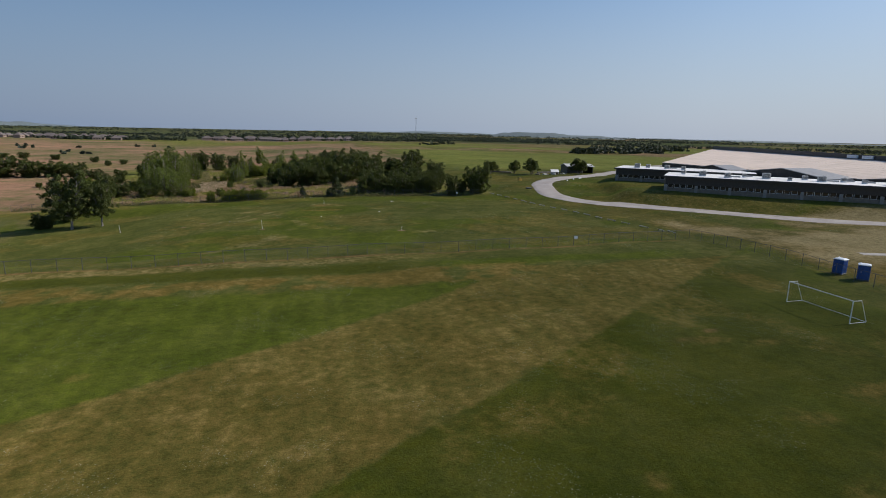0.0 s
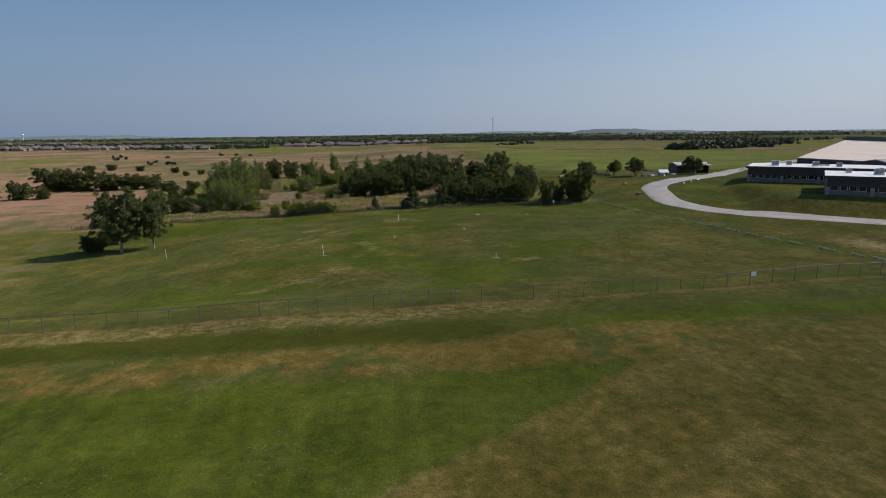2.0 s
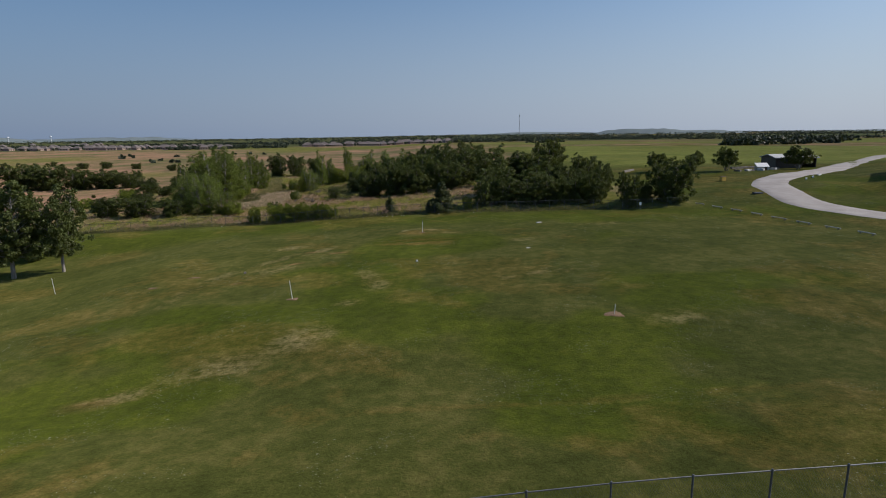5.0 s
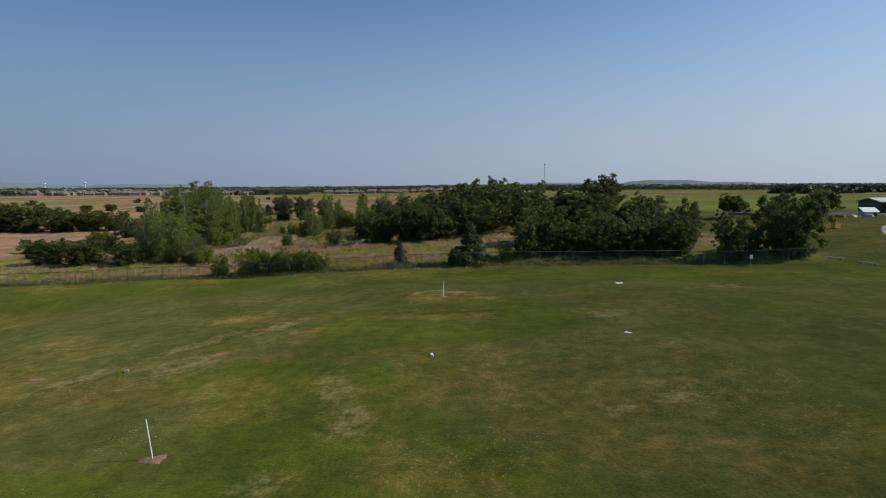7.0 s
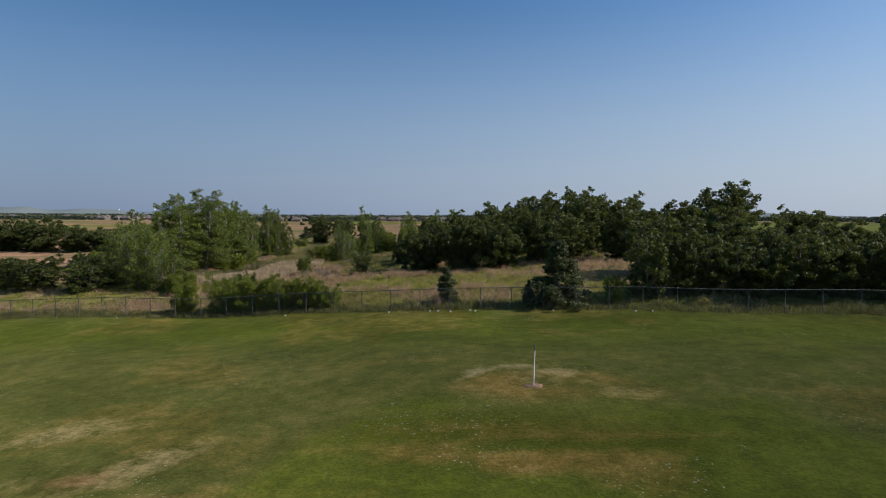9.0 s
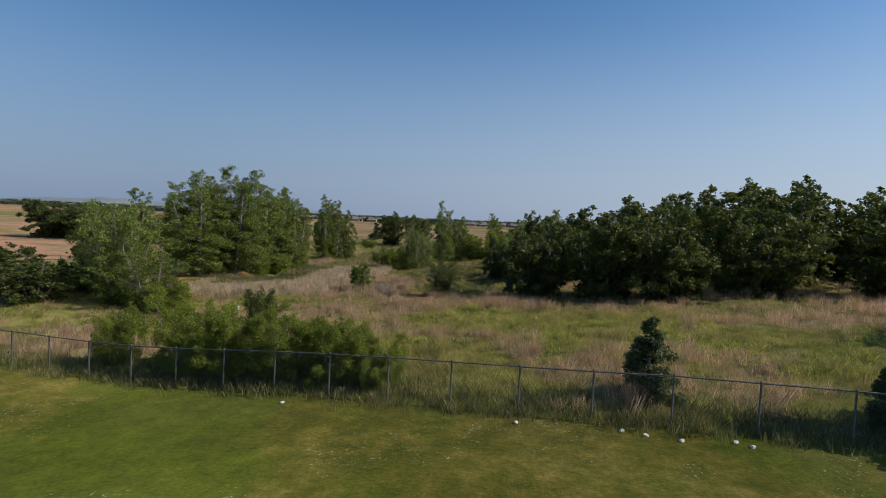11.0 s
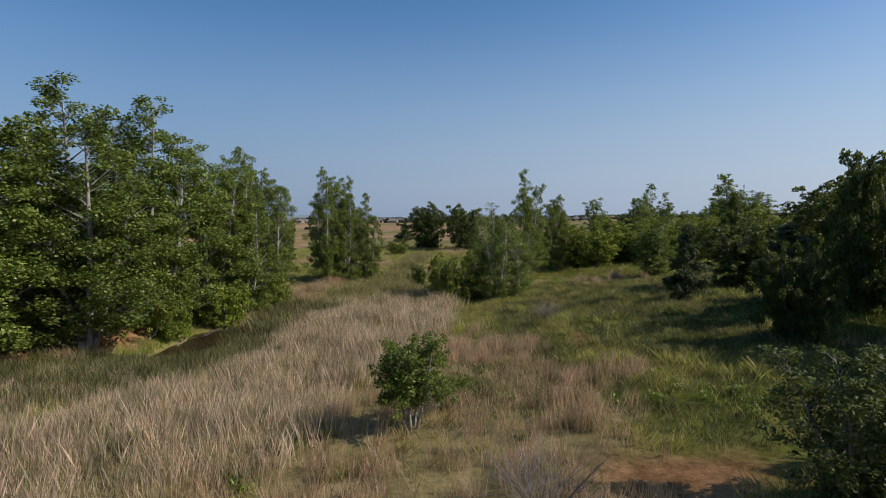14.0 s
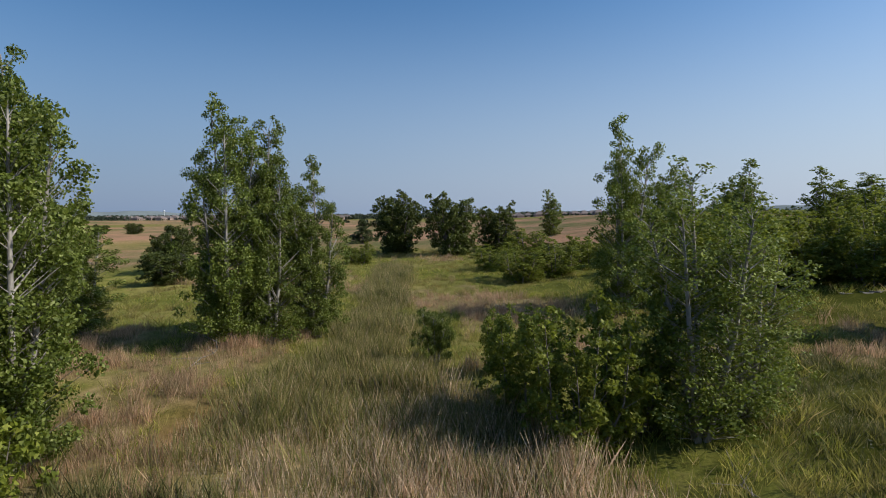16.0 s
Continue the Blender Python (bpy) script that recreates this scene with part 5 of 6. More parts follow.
chain_fence("chain_link_fence", [(x, north_fence_y(x)) for x in np.linspace(-75, 50, 26)], 1.75, 2.7, "dark grey chain-link fence between mown field and marsh", 0.11, DARK_STEEL)
chain_fence("chain_link_fence", [(x, 76.2 + 0.04 * x) for x in np.linspace(-62, 62.5, 24)], 1.6, 2.7, "grey chain-link fence between upper and lower pitches", 0.11)
chain_fence("chain_link_fence", [(62.5, 78.7), (65.0, 70), (66.2, 60), (66.4, 50), (66.6, 30), (66.8, 10)], 1.7, 2.45, "grey chain-link fence along the upper pitch", 0.11)


# ---- things on the fields ----
def soccer_goal(x, y, turn):
    ob = thing("soccer_goal", x, y, float(ground_z(x, y)), turn, "white metal soccer goal without a net on the pitch", "goal")
    w, h, r = 3.62, 2.3, 0.045
    for side in (-w, w):
        bm = bmesh.new()
        tube(bm, (0, side, 0), (0, side, h), r)
        part("post", bm, WHITE_PAINT, ob)
        bm = bmesh.new()
        tube(bm, (0, side, h - 0.02), (1.05, side, h - 0.02), 0.028)
        tube(bm, (1.05, side, h - 0.02), (2.1, side, 0.05), 0.025)
        part("back_stay", bm, WHITE_PAINT, ob)
        bm = bmesh.new()
        tube(bm, (0, side, 0.04), (2.1, side, 0.04), 0.025)
        part("ground_bar", bm, WHITE_PAINT, ob)
    bm = bmesh.new()
    tube(bm, (0, -w - r, h), (0, w + r, h), r)
    part("crossbar", bm, WHITE_PAINT, ob)
    bm = bmesh.new()
    tube(bm, (2.1, -w, 0.05), (2.1, w, 0.05), 0.025)
    part("rear_bar", bm, WHITE_PAINT, ob)


soccer_goal(50.9, 43.6, 0.8)


def portable_toilet(x, y, turn):
    ob = thing("portable_toilet", x, y, float(ground_z(x, y)), turn, "blue plastic portable toilet with a white roof by the fence", "toilet", "portable toilets")
    bm = bmesh.new()
    block(bm, 0, 0, 0.08, 1.26, 1.3, 0.16, 0.03)
    part("base", bm, DARK_STEEL, ob)
    bm = bmesh.new()
    block(bm, 0, 0, 1.05, 1.2, 1.24, 1.8, 0.06)
    for k in (-0.3, 0, 0.3):
        for s in (-1, 1):
            block(bm, k, s * 0.625, 1.05, 0.12, 0.03, 1.5, 0.01)
            block(bm, 0.605, k, 1.05, 0.03, 0.12, 1.5, 0.01)
    part("cabin", bm, BLUE_PLASTIC, ob)
    bm = bmesh.new()
    block(bm, -0.615, 0, 1.03, 0.04, 0.78, 1.68, 0.015)
    door = part("door", bm, BLUE_PLASTIC, ob)
    bm = bmesh.new()
    block(bm, -0.65, 0.3, 1.1, 0.03, 0.06, 0.16, 0.01)
    part("latch", bm, WHITE_PLASTIC, door)
    bm = bmesh.new()
    block(bm, 0, 0, 1.98, 1.32, 1.36, 0.1, 0.04)
    top = bmesh.ops.create_cone(bm, cap_ends=True, segments=4, radius1=0.88, radius2=0.6, depth=0.09, matrix=Matrix.Translation((0, 0, 2.07)) @ Matrix.Rotation(radians(45), 4, "Z"))
    part("roof", bm, WHITE_PLASTIC, ob, "domed white roof")
    bm = bmesh.new()
    tube(bm, (0.4, 0.42, 0.2), (0.4, 0.42, 2.2), 0.05)
    part("vent_pipe", bm, WHITE_PLASTIC, ob)


portable_toilet(67.9, 55.9, 16)
portable_toilet(68.2, 52.9, 42)


def marker_pole(x, y, height, lean, dark_top, label):
    ob = thing("marker_pole", x, y, float(ground_z(x, y)) - 0.05, 0, label, "pole", "marker poles")
    tip = Vector((lean[0], lean[1], height))
    bm = bmesh.new()
    tube(bm, (0, 0, -0.1), tip * (0.86 if dark_top else 1), 0.026, 0.022)
    part("shaft", bm, WHITE_PAINT, ob)
    if dark_top:
        bm = bmesh.new()
        tube(bm, tip * 0.86, tip, 0.024, 0.022)
        part("tip_band", bm, DARK_STEEL, ob, "dark band at the tip")
    return ob


def soil_patch(x, y, rx, ry):
    """A low uneven mound of bare soil."""
    rng = np.random.default_rng(int(abs(x * 10)))
    ring, v, f = 22, [(x, y, float(ground_z(x, y)) + 0.05)], []
    for j, s in enumerate((0.45, 0.8, 1.0)):
        for k in range(ring):
            a = 6.283 * k / ring
            r = s * (1 + 0.22 * math.sin(3 * a + x) + 0.14 * rng.normal())
            px, py = x + math.cos(a) * rx * r, y + math.sin(a) * ry * r
            v.append((px, py, float(ground_z(px, py)) + (0.045, 0.025, -0.03)[j]))
    for k in range(ring):
        n = (k + 1) % ring
        f.append((0, 1 + k, 1 + n))
        for j in (0, 1):
            f.append((1 + j * ring + k, 1 + (j + 1) * ring + k, 1 + (j + 1) * ring + n, 1 + j * ring + n))
    tagged(sheet("bare_soil", v, f, SOIL, smooth_shade=True), "patch of bare reddish soil worn into the grass", "soil", kind="structure")


SOIL = surface("reddish_soil", (0.12, 0.08, 0.042), (0.27, 0.155, 0.092), 4, 1.0, bump=0.6, fine=20, wear=(0.12, 0.115, 0.035))
marker_pole(-7.85, 109.2, 1.75, (-0.18, 0.0), False, "thin white marker pole leaning in mown grass")
marker_pole(4.6, 136.6, 1.75, (0.03, 0.0), True, "thin white marker pole on a grassy mound")
marker_pole(-36.5, 123.3, 1.8, (-0.12, 0.0), False, "thin white marker pole near tall trees")
marker_pole(17.15, 98.9, 0.8, (0.05, 0.0), False, "short white marker pole in bare soil")
for x, y, rx, ry in ((-7.85, 109.2, 0.55, 0.4), (17.15, 98.9, 0.75, 0.6), (4.6, 136.55, 0.45, 0.3), (-20.3, 120.4, 0.8, 0.25), (-23.3, 117.2, 0.5, 0.3)):
    soil_patch(x, y, rx, ry)


def stake(x, y, height, head):
    ob = thing("stake", x, y, float(ground_z(x, y)), 0, "thin metal stake with a pale cap in rough grass", "stake", "stakes")
    bm = bmesh.new()
    tube(bm, (0, 0, -0.2), (0, 0, height), 0.022, sides=6)
    part("rod", bm, DARK_STEEL, ob)
    bm = bmesh.new()
    if head > 0.1:
        block(bm, 0, 0, height + head * 0.5, head * 0.7, head * 0.6, head, 0.02)
        block(bm, 0, 0, height + head * 1.02, head * 0.95, head * 0.85, 0.03, 0.008)
        part("box", bm, CONCRETE, ob, "small weathered nest box")
    else:
        tube(bm, (0, 0, height - 0.1), (0, 0, height + 0.04), 0.035, 0.03)
        part("cap", bm, WHITE_PLASTIC, ob, "white plastic cap")


stake(-23.2, 171.6, 1.75, 0.2)
stake(-17.6, 187.3, 0.55, 0.06)
stake(-12.0, 189.7, 0.6, 0.06)


def flat_stone(x, y, sx, sy, h, material, label, name="stone_slab"):
    rng = np.random.default_rng(int(abs(x * 13 + y * 7)))
    bm = bmesh.new()
    block(bm, 0, 0, h / 2 - 0.02, sx, sy, h, min(0.03, h * 0.3))
    for v in bm.verts:
        v.co += Vector(rng.normal(size=3) * min(0.02, 0.06 * min(sx, sy)))
    me = bpy.data.meshes.new(name)
    bm.to_mesh(me)
    bm.free()
    me.materials.append(material)
    ob = new(name, me)
    ob.matrix_basis = pose(x, y, float(ground_z(x, y)), 0, 0, rng.uniform(0, 180))
    return tagged(ob, label, "stone")


flat_stone(21.7, 140.2, 0.8, 0.4, 0.1, CONCRETE, "flat pale slab lying in mown grass")
flat_stone(16.2, 122.75, 0.45, 0.25, 0.06, CONCRETE, "flat pale slab lying in mown grass")
flat_stone(3.4, 120.75, 0.32, 0.2, 0.16, WHITE_PAINT, "small white block lying in mown grass", "white_block")
flat_stone(-15.2, 121.1, 0.35, 0.25, 0.15, BARK, "small dark clod lying in mown grass", "clod")
for n, x in enumerate((-1.6, -0.9, 0.1, 1.7, 2.1, -14.0, -30.5, 15.5, 14.2, 8.2, -5.0)):
    flat_stone(x, north_fence_y(x) - 0.7 - 0.2 * (n % 3), 0.17, 0.12, 0.1, CONCRETE, "small pale stone at the fence", "edge_stone")
tagged(strip_mesh("concrete_pad", [(80.4, 63.4), (82, 62.9), (84.6, 62.2), (86, 61.8)], 0.8, 0.04, STONE, 0.1), "pale concrete pad in dry grass", "pad", kind="structure")
flat_stone(-8.3, 236.5, 2.4, 1.6, 0.22, SOIL, "low heap of tan rubble in marsh grass", "rubble")
heap_rng = np.random.default_rng(6)
for k in range(14):
    size = heap_rng.uniform(0.25, 0.6)
    flat_stone(-11.3 + heap_rng.normal() * 1.1, 240.6 + heap_rng.normal() * 0.5, size, size * 0.7, size * 0.5, (STONE, BARK)[k % 2], "pale rubble stone in a heap in marsh grass", "rubble_stone")
flat_stone(66.9, 158.6, 1.8, 0.7, 0.35, DARK_STEEL, "dark drain mouth beside the driveway", "drain")


def barrier_log(x, y, turn, length):
    ob = thing("barrier_log", x, y, float(ground_z(x, y)), turn, "weathered pale low barrier rail on stub posts", "barrier", "barrier rails")
    bm = bmesh.new()
    tube(bm, (-length / 2, 0, 0.24), (length / 2, 0, 0.24), 0.07, 0.06, 8)
    part("rail", bm, CONCRETE, ob)
    for s in (-0.36, 0.36):
        bm = bmesh.new()
        tube(bm, (s * length, 0, -0.15), (s * length, 0, 0.2), 0.09, sides=7)
        part("stub_post", bm, BARK, ob)


RAIL = [(53.1, 156.0), (55.7, 144.1), (58.2, 132.2), (61, 118.8), (62.7, 106.1), (64.4, 98.2), (65.5, 92.2), (64.6, 84.5)]
rail_rng = np.random.default_rng(3)
for (x0, y0), (x1, y1) in zip(RAIL[:-1], RAIL[1:]):
    run = math.hypot(x1 - x0, y1 - y0)
    for k in range(max(1, round(run / 4.4))):
        u = (k + 0.5) / max(1, round(run / 4.4))
        barrier_log(x0 + (x1 - x0) * u, y0 + (y1 - y0) * u, math.degrees(math.atan2(y1 - y0, x1 - x0)) + rail_rng.normal() * 2, 2.35 + rail_rng.normal() * 0.15)
for k in range(3):
    flat_stone(86.5 + 4.2 * k, 172.5 + 3.6 * k, 1.7, 0.3, 0.3, WHITE_PAINT, "white painted kerb stone along the driveway", "kerb_stone")


def notice(x, y):
    ob = thing("notice_board", x, y, float(ground_z(x, y)), 8, "small blank white notice on a post at the grove", "sign")
    bm = bmesh.new()
    tube(bm, (0, 0.03, -0.2), (0, 0.03, 1.35), 0.03)
    part("post", bm, GALVANISED, ob)
    bm = bmesh.new()
    block(bm, 0, 0, 1.12, 0.4, 0.03, 0.5, 0.008)
    part("panel", bm, WHITE_PAINT, ob)


notice(42.6, 153.4)


def fence_sign(x, y):
    ob = thing("fence_sign", x, y, float(ground_z(x, y)), 2, "small pale rectangular sign wired to the chain-link fence", "sign")
    bm = bmesh.new()
    block(bm, 0, -0.05, 1.3, 0.62, 0.012, 0.46, 0.004)
    part("panel", bm, WHITE_PLASTIC, ob)
    bm = bmesh.new()
    for dx in (-0.27, 0.27):
        for dz in (1.12, 1.48):
            tube(bm, (dx, -0.05, dz), (dx, 0.03, dz), 0.006, sides=5)
    part("wire_tie", bm, WIRE, ob)


fence_sign(41.2, 77.85)


def pipe_fence(x0, y0, x1, y1, spacing):
    """A low two-rail pipe fence on the prairie."""
    ob = thing("pipe_fence", x0, y0, float(ground_z(x0, y0)), 0, "dark rusty pipe fence with two rails on the prairie", "fence")
    n = max(1, round(math.hypot(x1 - x0, y1 - y0) / spacing))
    spots = [(x0 + (x1 - x0) * k / n, y0 + (y1 - y0) * k / n) for k in range(n + 1)]
    at = [Vector((x - x0, y - y0, float(ground_z(x, y)) - float(ground_z(x0, y0)))) for x, y in spots]
    for p in at:
        bm = bmesh.new()
        tube(bm, p - Vector((0, 0, 0.3)), p + Vector((0, 0, 1.3)), 0.06)
        part("post", bm, DARK_STEEL, ob)
    for z in (0.7, 1.22):
        bm = bmesh.new()
        for p, q in zip(at[:-1], at[1:]):
            tube(bm, p + Vector((0, 0, z)), q + Vector((0, 0, z)), 0.035, sides=6)
        part("rail", bm, DARK_STEEL, ob)


pipe_fence(-75.0, 203.6, -60.8, 206.4, 2.6)


def crate(x, y):
    ob = thing("yellow_bin", x, y, float(ground_z(x, y)), 10, "small yellow box standing on the lawn", "bin")
    bm = bmesh.new()
    block(bm, 0, 0, 0.5, 1.1, 0.8, 0.9, 0.04)
    part("body", bm, YELLOW_PAINT, ob)
    bm = bmesh.new()
    block(bm, 0, 0, 0.98, 1.18, 0.88, 0.08, 0.02)
    part("lid", bm, WOOD_BROWN, ob)


WOOD_BROWN = surface("brown_wood", (0.09, 0.055, 0.03), (0.17, 0.11, 0.06), 3, 0.8, bump=0.3)
crate(71.9, 178.6)


# ---- the school ----
HEADING = -40.1


def wing(x, y, length, depth, bays, name, label):
    """A low wing: plinth, dark upper wall, windows between pilasters, flat white roof with a thin dark fascia."""
    ob = thing(name, x, y, 3.75, HEADING, label, "building")
    h = 4.1
    bm = bmesh.new()
    block(bm, length / 2, 0.15, 0.1, length, 0.3, 2.2)
    block(bm, length / 2, depth - 0.15, h / 2, length, 0.3, h)
    block(bm, 0.15, depth / 2, h / 2, 0.3, depth - 0.6, h)
    block(bm, length - 0.15, depth / 2, h / 2, 0.3, depth - 0.6, h)
    part("wall", bm, BRICK, ob)
    bm = bmesh.new()
    block(bm, length / 2, 0.2, 3.05, length - 0.6, 0.3, 1.9)
    part("upper_wall", bm, DARK_CLADDING, ob, "dark metal upper wall")
    bm = bmesh.new()
    block(bm, length / 2, depth / 2 - 0.35, h + 0.05, length + 0.7, depth + 1.1, 0.3, 0.04)
    part("roof", bm, ROOF_WHITE, ob, "flat white roof")
    bm = bmesh.new()
    block(bm, length / 2, -0.93, h - 0.02, length + 0.8, 0.06, 0.52)
    part("fascia", bm, DARK_CLADDING, ob)
    bm = bmesh.new()
    block(bm, length / 2, 0.36, 1.68, length - 0.7, 0.05, 0.9)
    part("glass_back", bm, GLASS, ob)
    step = length / bays
    pil = win = None
    for k in range(bays + 1):
        if pil is None:
            bm = bmesh.new()
            block(bm, 0, -0.05, 0.95, 0.75, 0.45, 2.1, 0.03)
            pil = made = part("pilaster", bm, STONE, ob)
        else:
            made = pil.copy()
            scene.collection.objects.link(made)
        made.location = (min(max(k * step, 0.4), length - 0.4), 0, 0)
        if k == bays:
            break
        for j in range(4):
            if win is None:
                bm = bmesh.new()
                for s in (-0.62, 0.62):
                    block(bm, s, 0.22, 1.67, 0.07, 0.1, 0.92)
                block(bm, 0, 0.22, 1.24, 1.2, 0.1, 0.06)
                win = made = part("window_frame", bm, WHITE_PAINT, ob, "pale window frame")
                bm = bmesh.new()
                block(bm, 0, 0.26, 1.67, 1.18, 0.02, 0.84)
                part("pane", bm, GLASS, win)
            else:
                made = win.copy()
                scene.collection.objects.link(made)
                pane = win.children[0].copy()
                scene.collection.objects.link(pane)
                pane.parent = made
            made.location = (k * step + step * (0.2 + 0.2 * j), 0, 0)
    return ob


def at_school(x, y, u, s):
    c, d = math.cos(radians(HEADING)), math.sin(radians(HEADING))
    return x + u * c - s * d, y + u * d + s * c


wing(93.8, 130.3, 79, 17, 10, "school_wing", "long low school wing with dark windows and white roof")
wing(98.8, 163.0, 40, 17, 5, "school_wing", "shorter school wing with dark windows and white roof")


def roof_unit(x, y, z, size, turn, duct):
    ob = thing("rooftop_unit", x, y, z, turn, "grey rooftop air conditioner on a curb", "air conditioner", "rooftop units")
    bm = bmesh.new()
    block(bm, 0, 0, 0.15, size * 1.05, size * 0.8, 0.3)
    part("curb", bm, ROOF_WHITE, ob)
    bm = bmesh.new()
    block(bm, 0, 0, 0.3 + size * 0.32, size, size * 0.75, size * 0.6, 0.04)
    part("cabinet", bm, CONCRETE, ob)
    bm = bmesh.new()
    for k in range(5):
        block(bm, 0, -size * 0.385, 0.42 + k * size * 0.1, size * 0.8, 0.03, size * 0.05)
    part("louvre", bm, DARK_STEEL, ob)
    bm = bmesh.new()
    tube(bm, (size * 0.2, 0, 0.3 + size * 0.6), (size * 0.2, 0, 0.42 + size * 0.6), size * 0.22, sides=12)
    part("fan_ring", bm, DARK_STEEL, ob)
    if duct:
        bm = bmesh.new()
        block(bm, size * 1.2, 0.2, 0.35, size * 1.6, 0.4, 0.35, 0.03)
        part("duct", bm, GALVANISED, ob)


for u, s, size, duct in ((9, 6, 1.7, False), (15, 4, 1.5, True), (24, 7, 1.9, False), (36, 6, 1.8, True), (50, 5, 1.8, False), (41, 9, 1.2, True), (61, 7, 2.0, True), (69, 5, 1.5, False), (4, 10, 1.1, False), (19, 9, 1.0, True), (29, 4, 1.0, False), (33, 11, 1.3, False), (45, 7, 1.1, True), (55, 10, 1.2, False), (65, 11, 1.0, False), (73, 8, 1.2, True)):
    roof_unit(*at_school(93.8, 130.3, u, s), 8.05, size, HEADING, duct)
for u, s, size, duct in ((6, 5, 1.7, False), (9, 8, 1.3, False), (15, 6, 1.5, True), (20, 4, 1.3, False)):
    roof_unit(*at_school(98.8, 163.0, u, s), 8.05, size, HEADING, duct)


def main_hall():
    """The big hall: a low tan roof that rises eastwards to a dark parapet."""
    ob = thing("school_hall", 140, 197, 3.8, 0, "large school hall with a low tan metal roof", "building")
    plan = [(0, 0, 4.4), (94, 86, 8.2), (30, -110, 8.2), (4, -80, 4.6), (3, -47, 4.5)]
    n = len(plan)
    v = [(x, y, 0) for x, y, _ in plan] + [(x, y, z - 0.15) for x, y, z in plan]
    sheet("wall", v, [(k, k + n, (k + 1) % n + n, (k + 1) % n) for k in range(n)], DARK_CLADDING, ob)
    v = [(x, y, z) for x, y, z in plan] + [(x, y, z - 0.3) for x, y, z in plan]
    sheet("roof", v, [tuple(range(n))] + [(k, k + n, (k + 1) % n + n, (k + 1) % n) for k in range(n)], ROOF_TAN, ob, "low tan metal roof")
    a, b = Vector((94, 86, 8.2)), Vector((30, -110, 8.2))
    seams = bmesh.new()
    for k in range(1, 30):
        p, q = a.lerp(b, k / 30), Vector((0, 0, 4.4)).lerp(Vector((4, -80, 4.6)), k / 30)
        tube(seams, q, p, 0.022, sides=4)
    part("roof_seams", seams, ROOF_TAN, ob)
    bm = bmesh.new()
    mid, way = (a + b) / 2, b - a
    block(bm, mid.x, mid.y, 8.9, way.length, 0.5, 1.9, 0, Matrix.Rotation(math.atan2(way.y, way.x), 4, "Z"))
    part("parapet", bm, DARK_CLADDING, ob, "dark parapet wall")
    bm = bmesh.new()
    for u in (0.62, 0.66, 0.72, 0.755, 0.83, 0.87):
        p = a.lerp(b, u)
        block(bm, p.x - 1.2, p.y, 9.0, 0.6, 4.0, 1.1, 0.03)
    part("roof_vent", bm, WHITE_PLASTIC, ob, "white vents on the parapet")


main_hall()


def gable_block(x, y, sx, sy, eave, rise, roof, label):
    ob = thing("gabled_block", x, y, 3.8, 0, label, "building")
    v = [(-sx / 2, -sy / 2, 0), (-sx / 2, sy / 2, 0), (sx / 2, sy / 2, 0), (sx / 2, -sy / 2, 0)]
    v += [(a, b, eave) for a, b, _ in v] + [(-sx / 2, 0, eave + rise), (sx / 2, 0, eave + rise)]
    sheet("wall", v, [(0, 4, 8, 5, 1), (1, 5, 6, 2), (2, 6, 9, 7, 3), (3, 7, 4, 0)], DARK_CLADDING, ob)
    o = 0.4
    slope = rise / (sy / 2)
    top = [(-sx / 2 - o, -sy / 2 - o, eave - o * slope + 0.1), (sx / 2 + o, -sy / 2 - o, eave - o * slope + 0.1), (sx / 2 + o, 0, eave + rise + 0.1), (-sx / 2 - o, 0, eave + rise + 0.1), (sx / 2 + o, sy / 2 + o, eave - o * slope + 0.1), (-sx / 2 - o, sy / 2 + o, eave - o * slope + 0.1)]
    low = [(a, b, c - 0.22) for a, b, c in top]
    sheet("roof", top + low, [(0, 1, 2, 3), (3, 2, 4, 5), (0, 6, 7, 1), (5, 4, 10, 11), (0, 3, 9, 6), (3, 5, 11, 9), (1, 7, 8, 2), (2, 8, 10, 4)], roof, ob, "shallow metal gable roof")


gable_block(136, 159, 7, 13, 4.5, 1.1, ROOF_GREY, "gabled school entrance block with dark walls")
gable_block(140.6, 134.2, 10, 30, 4.3, 1.9, ROOF_GREY, "wide gabled school block with a grey roof")


# ---- the barn by the driveway ----
ROOF_DULL = surface("weathered_metal_roof", (0.40, 0.40, 0.39), (0.58, 0.57, 0.55), 0.5, 0.8, 0.0, bump=0.05)


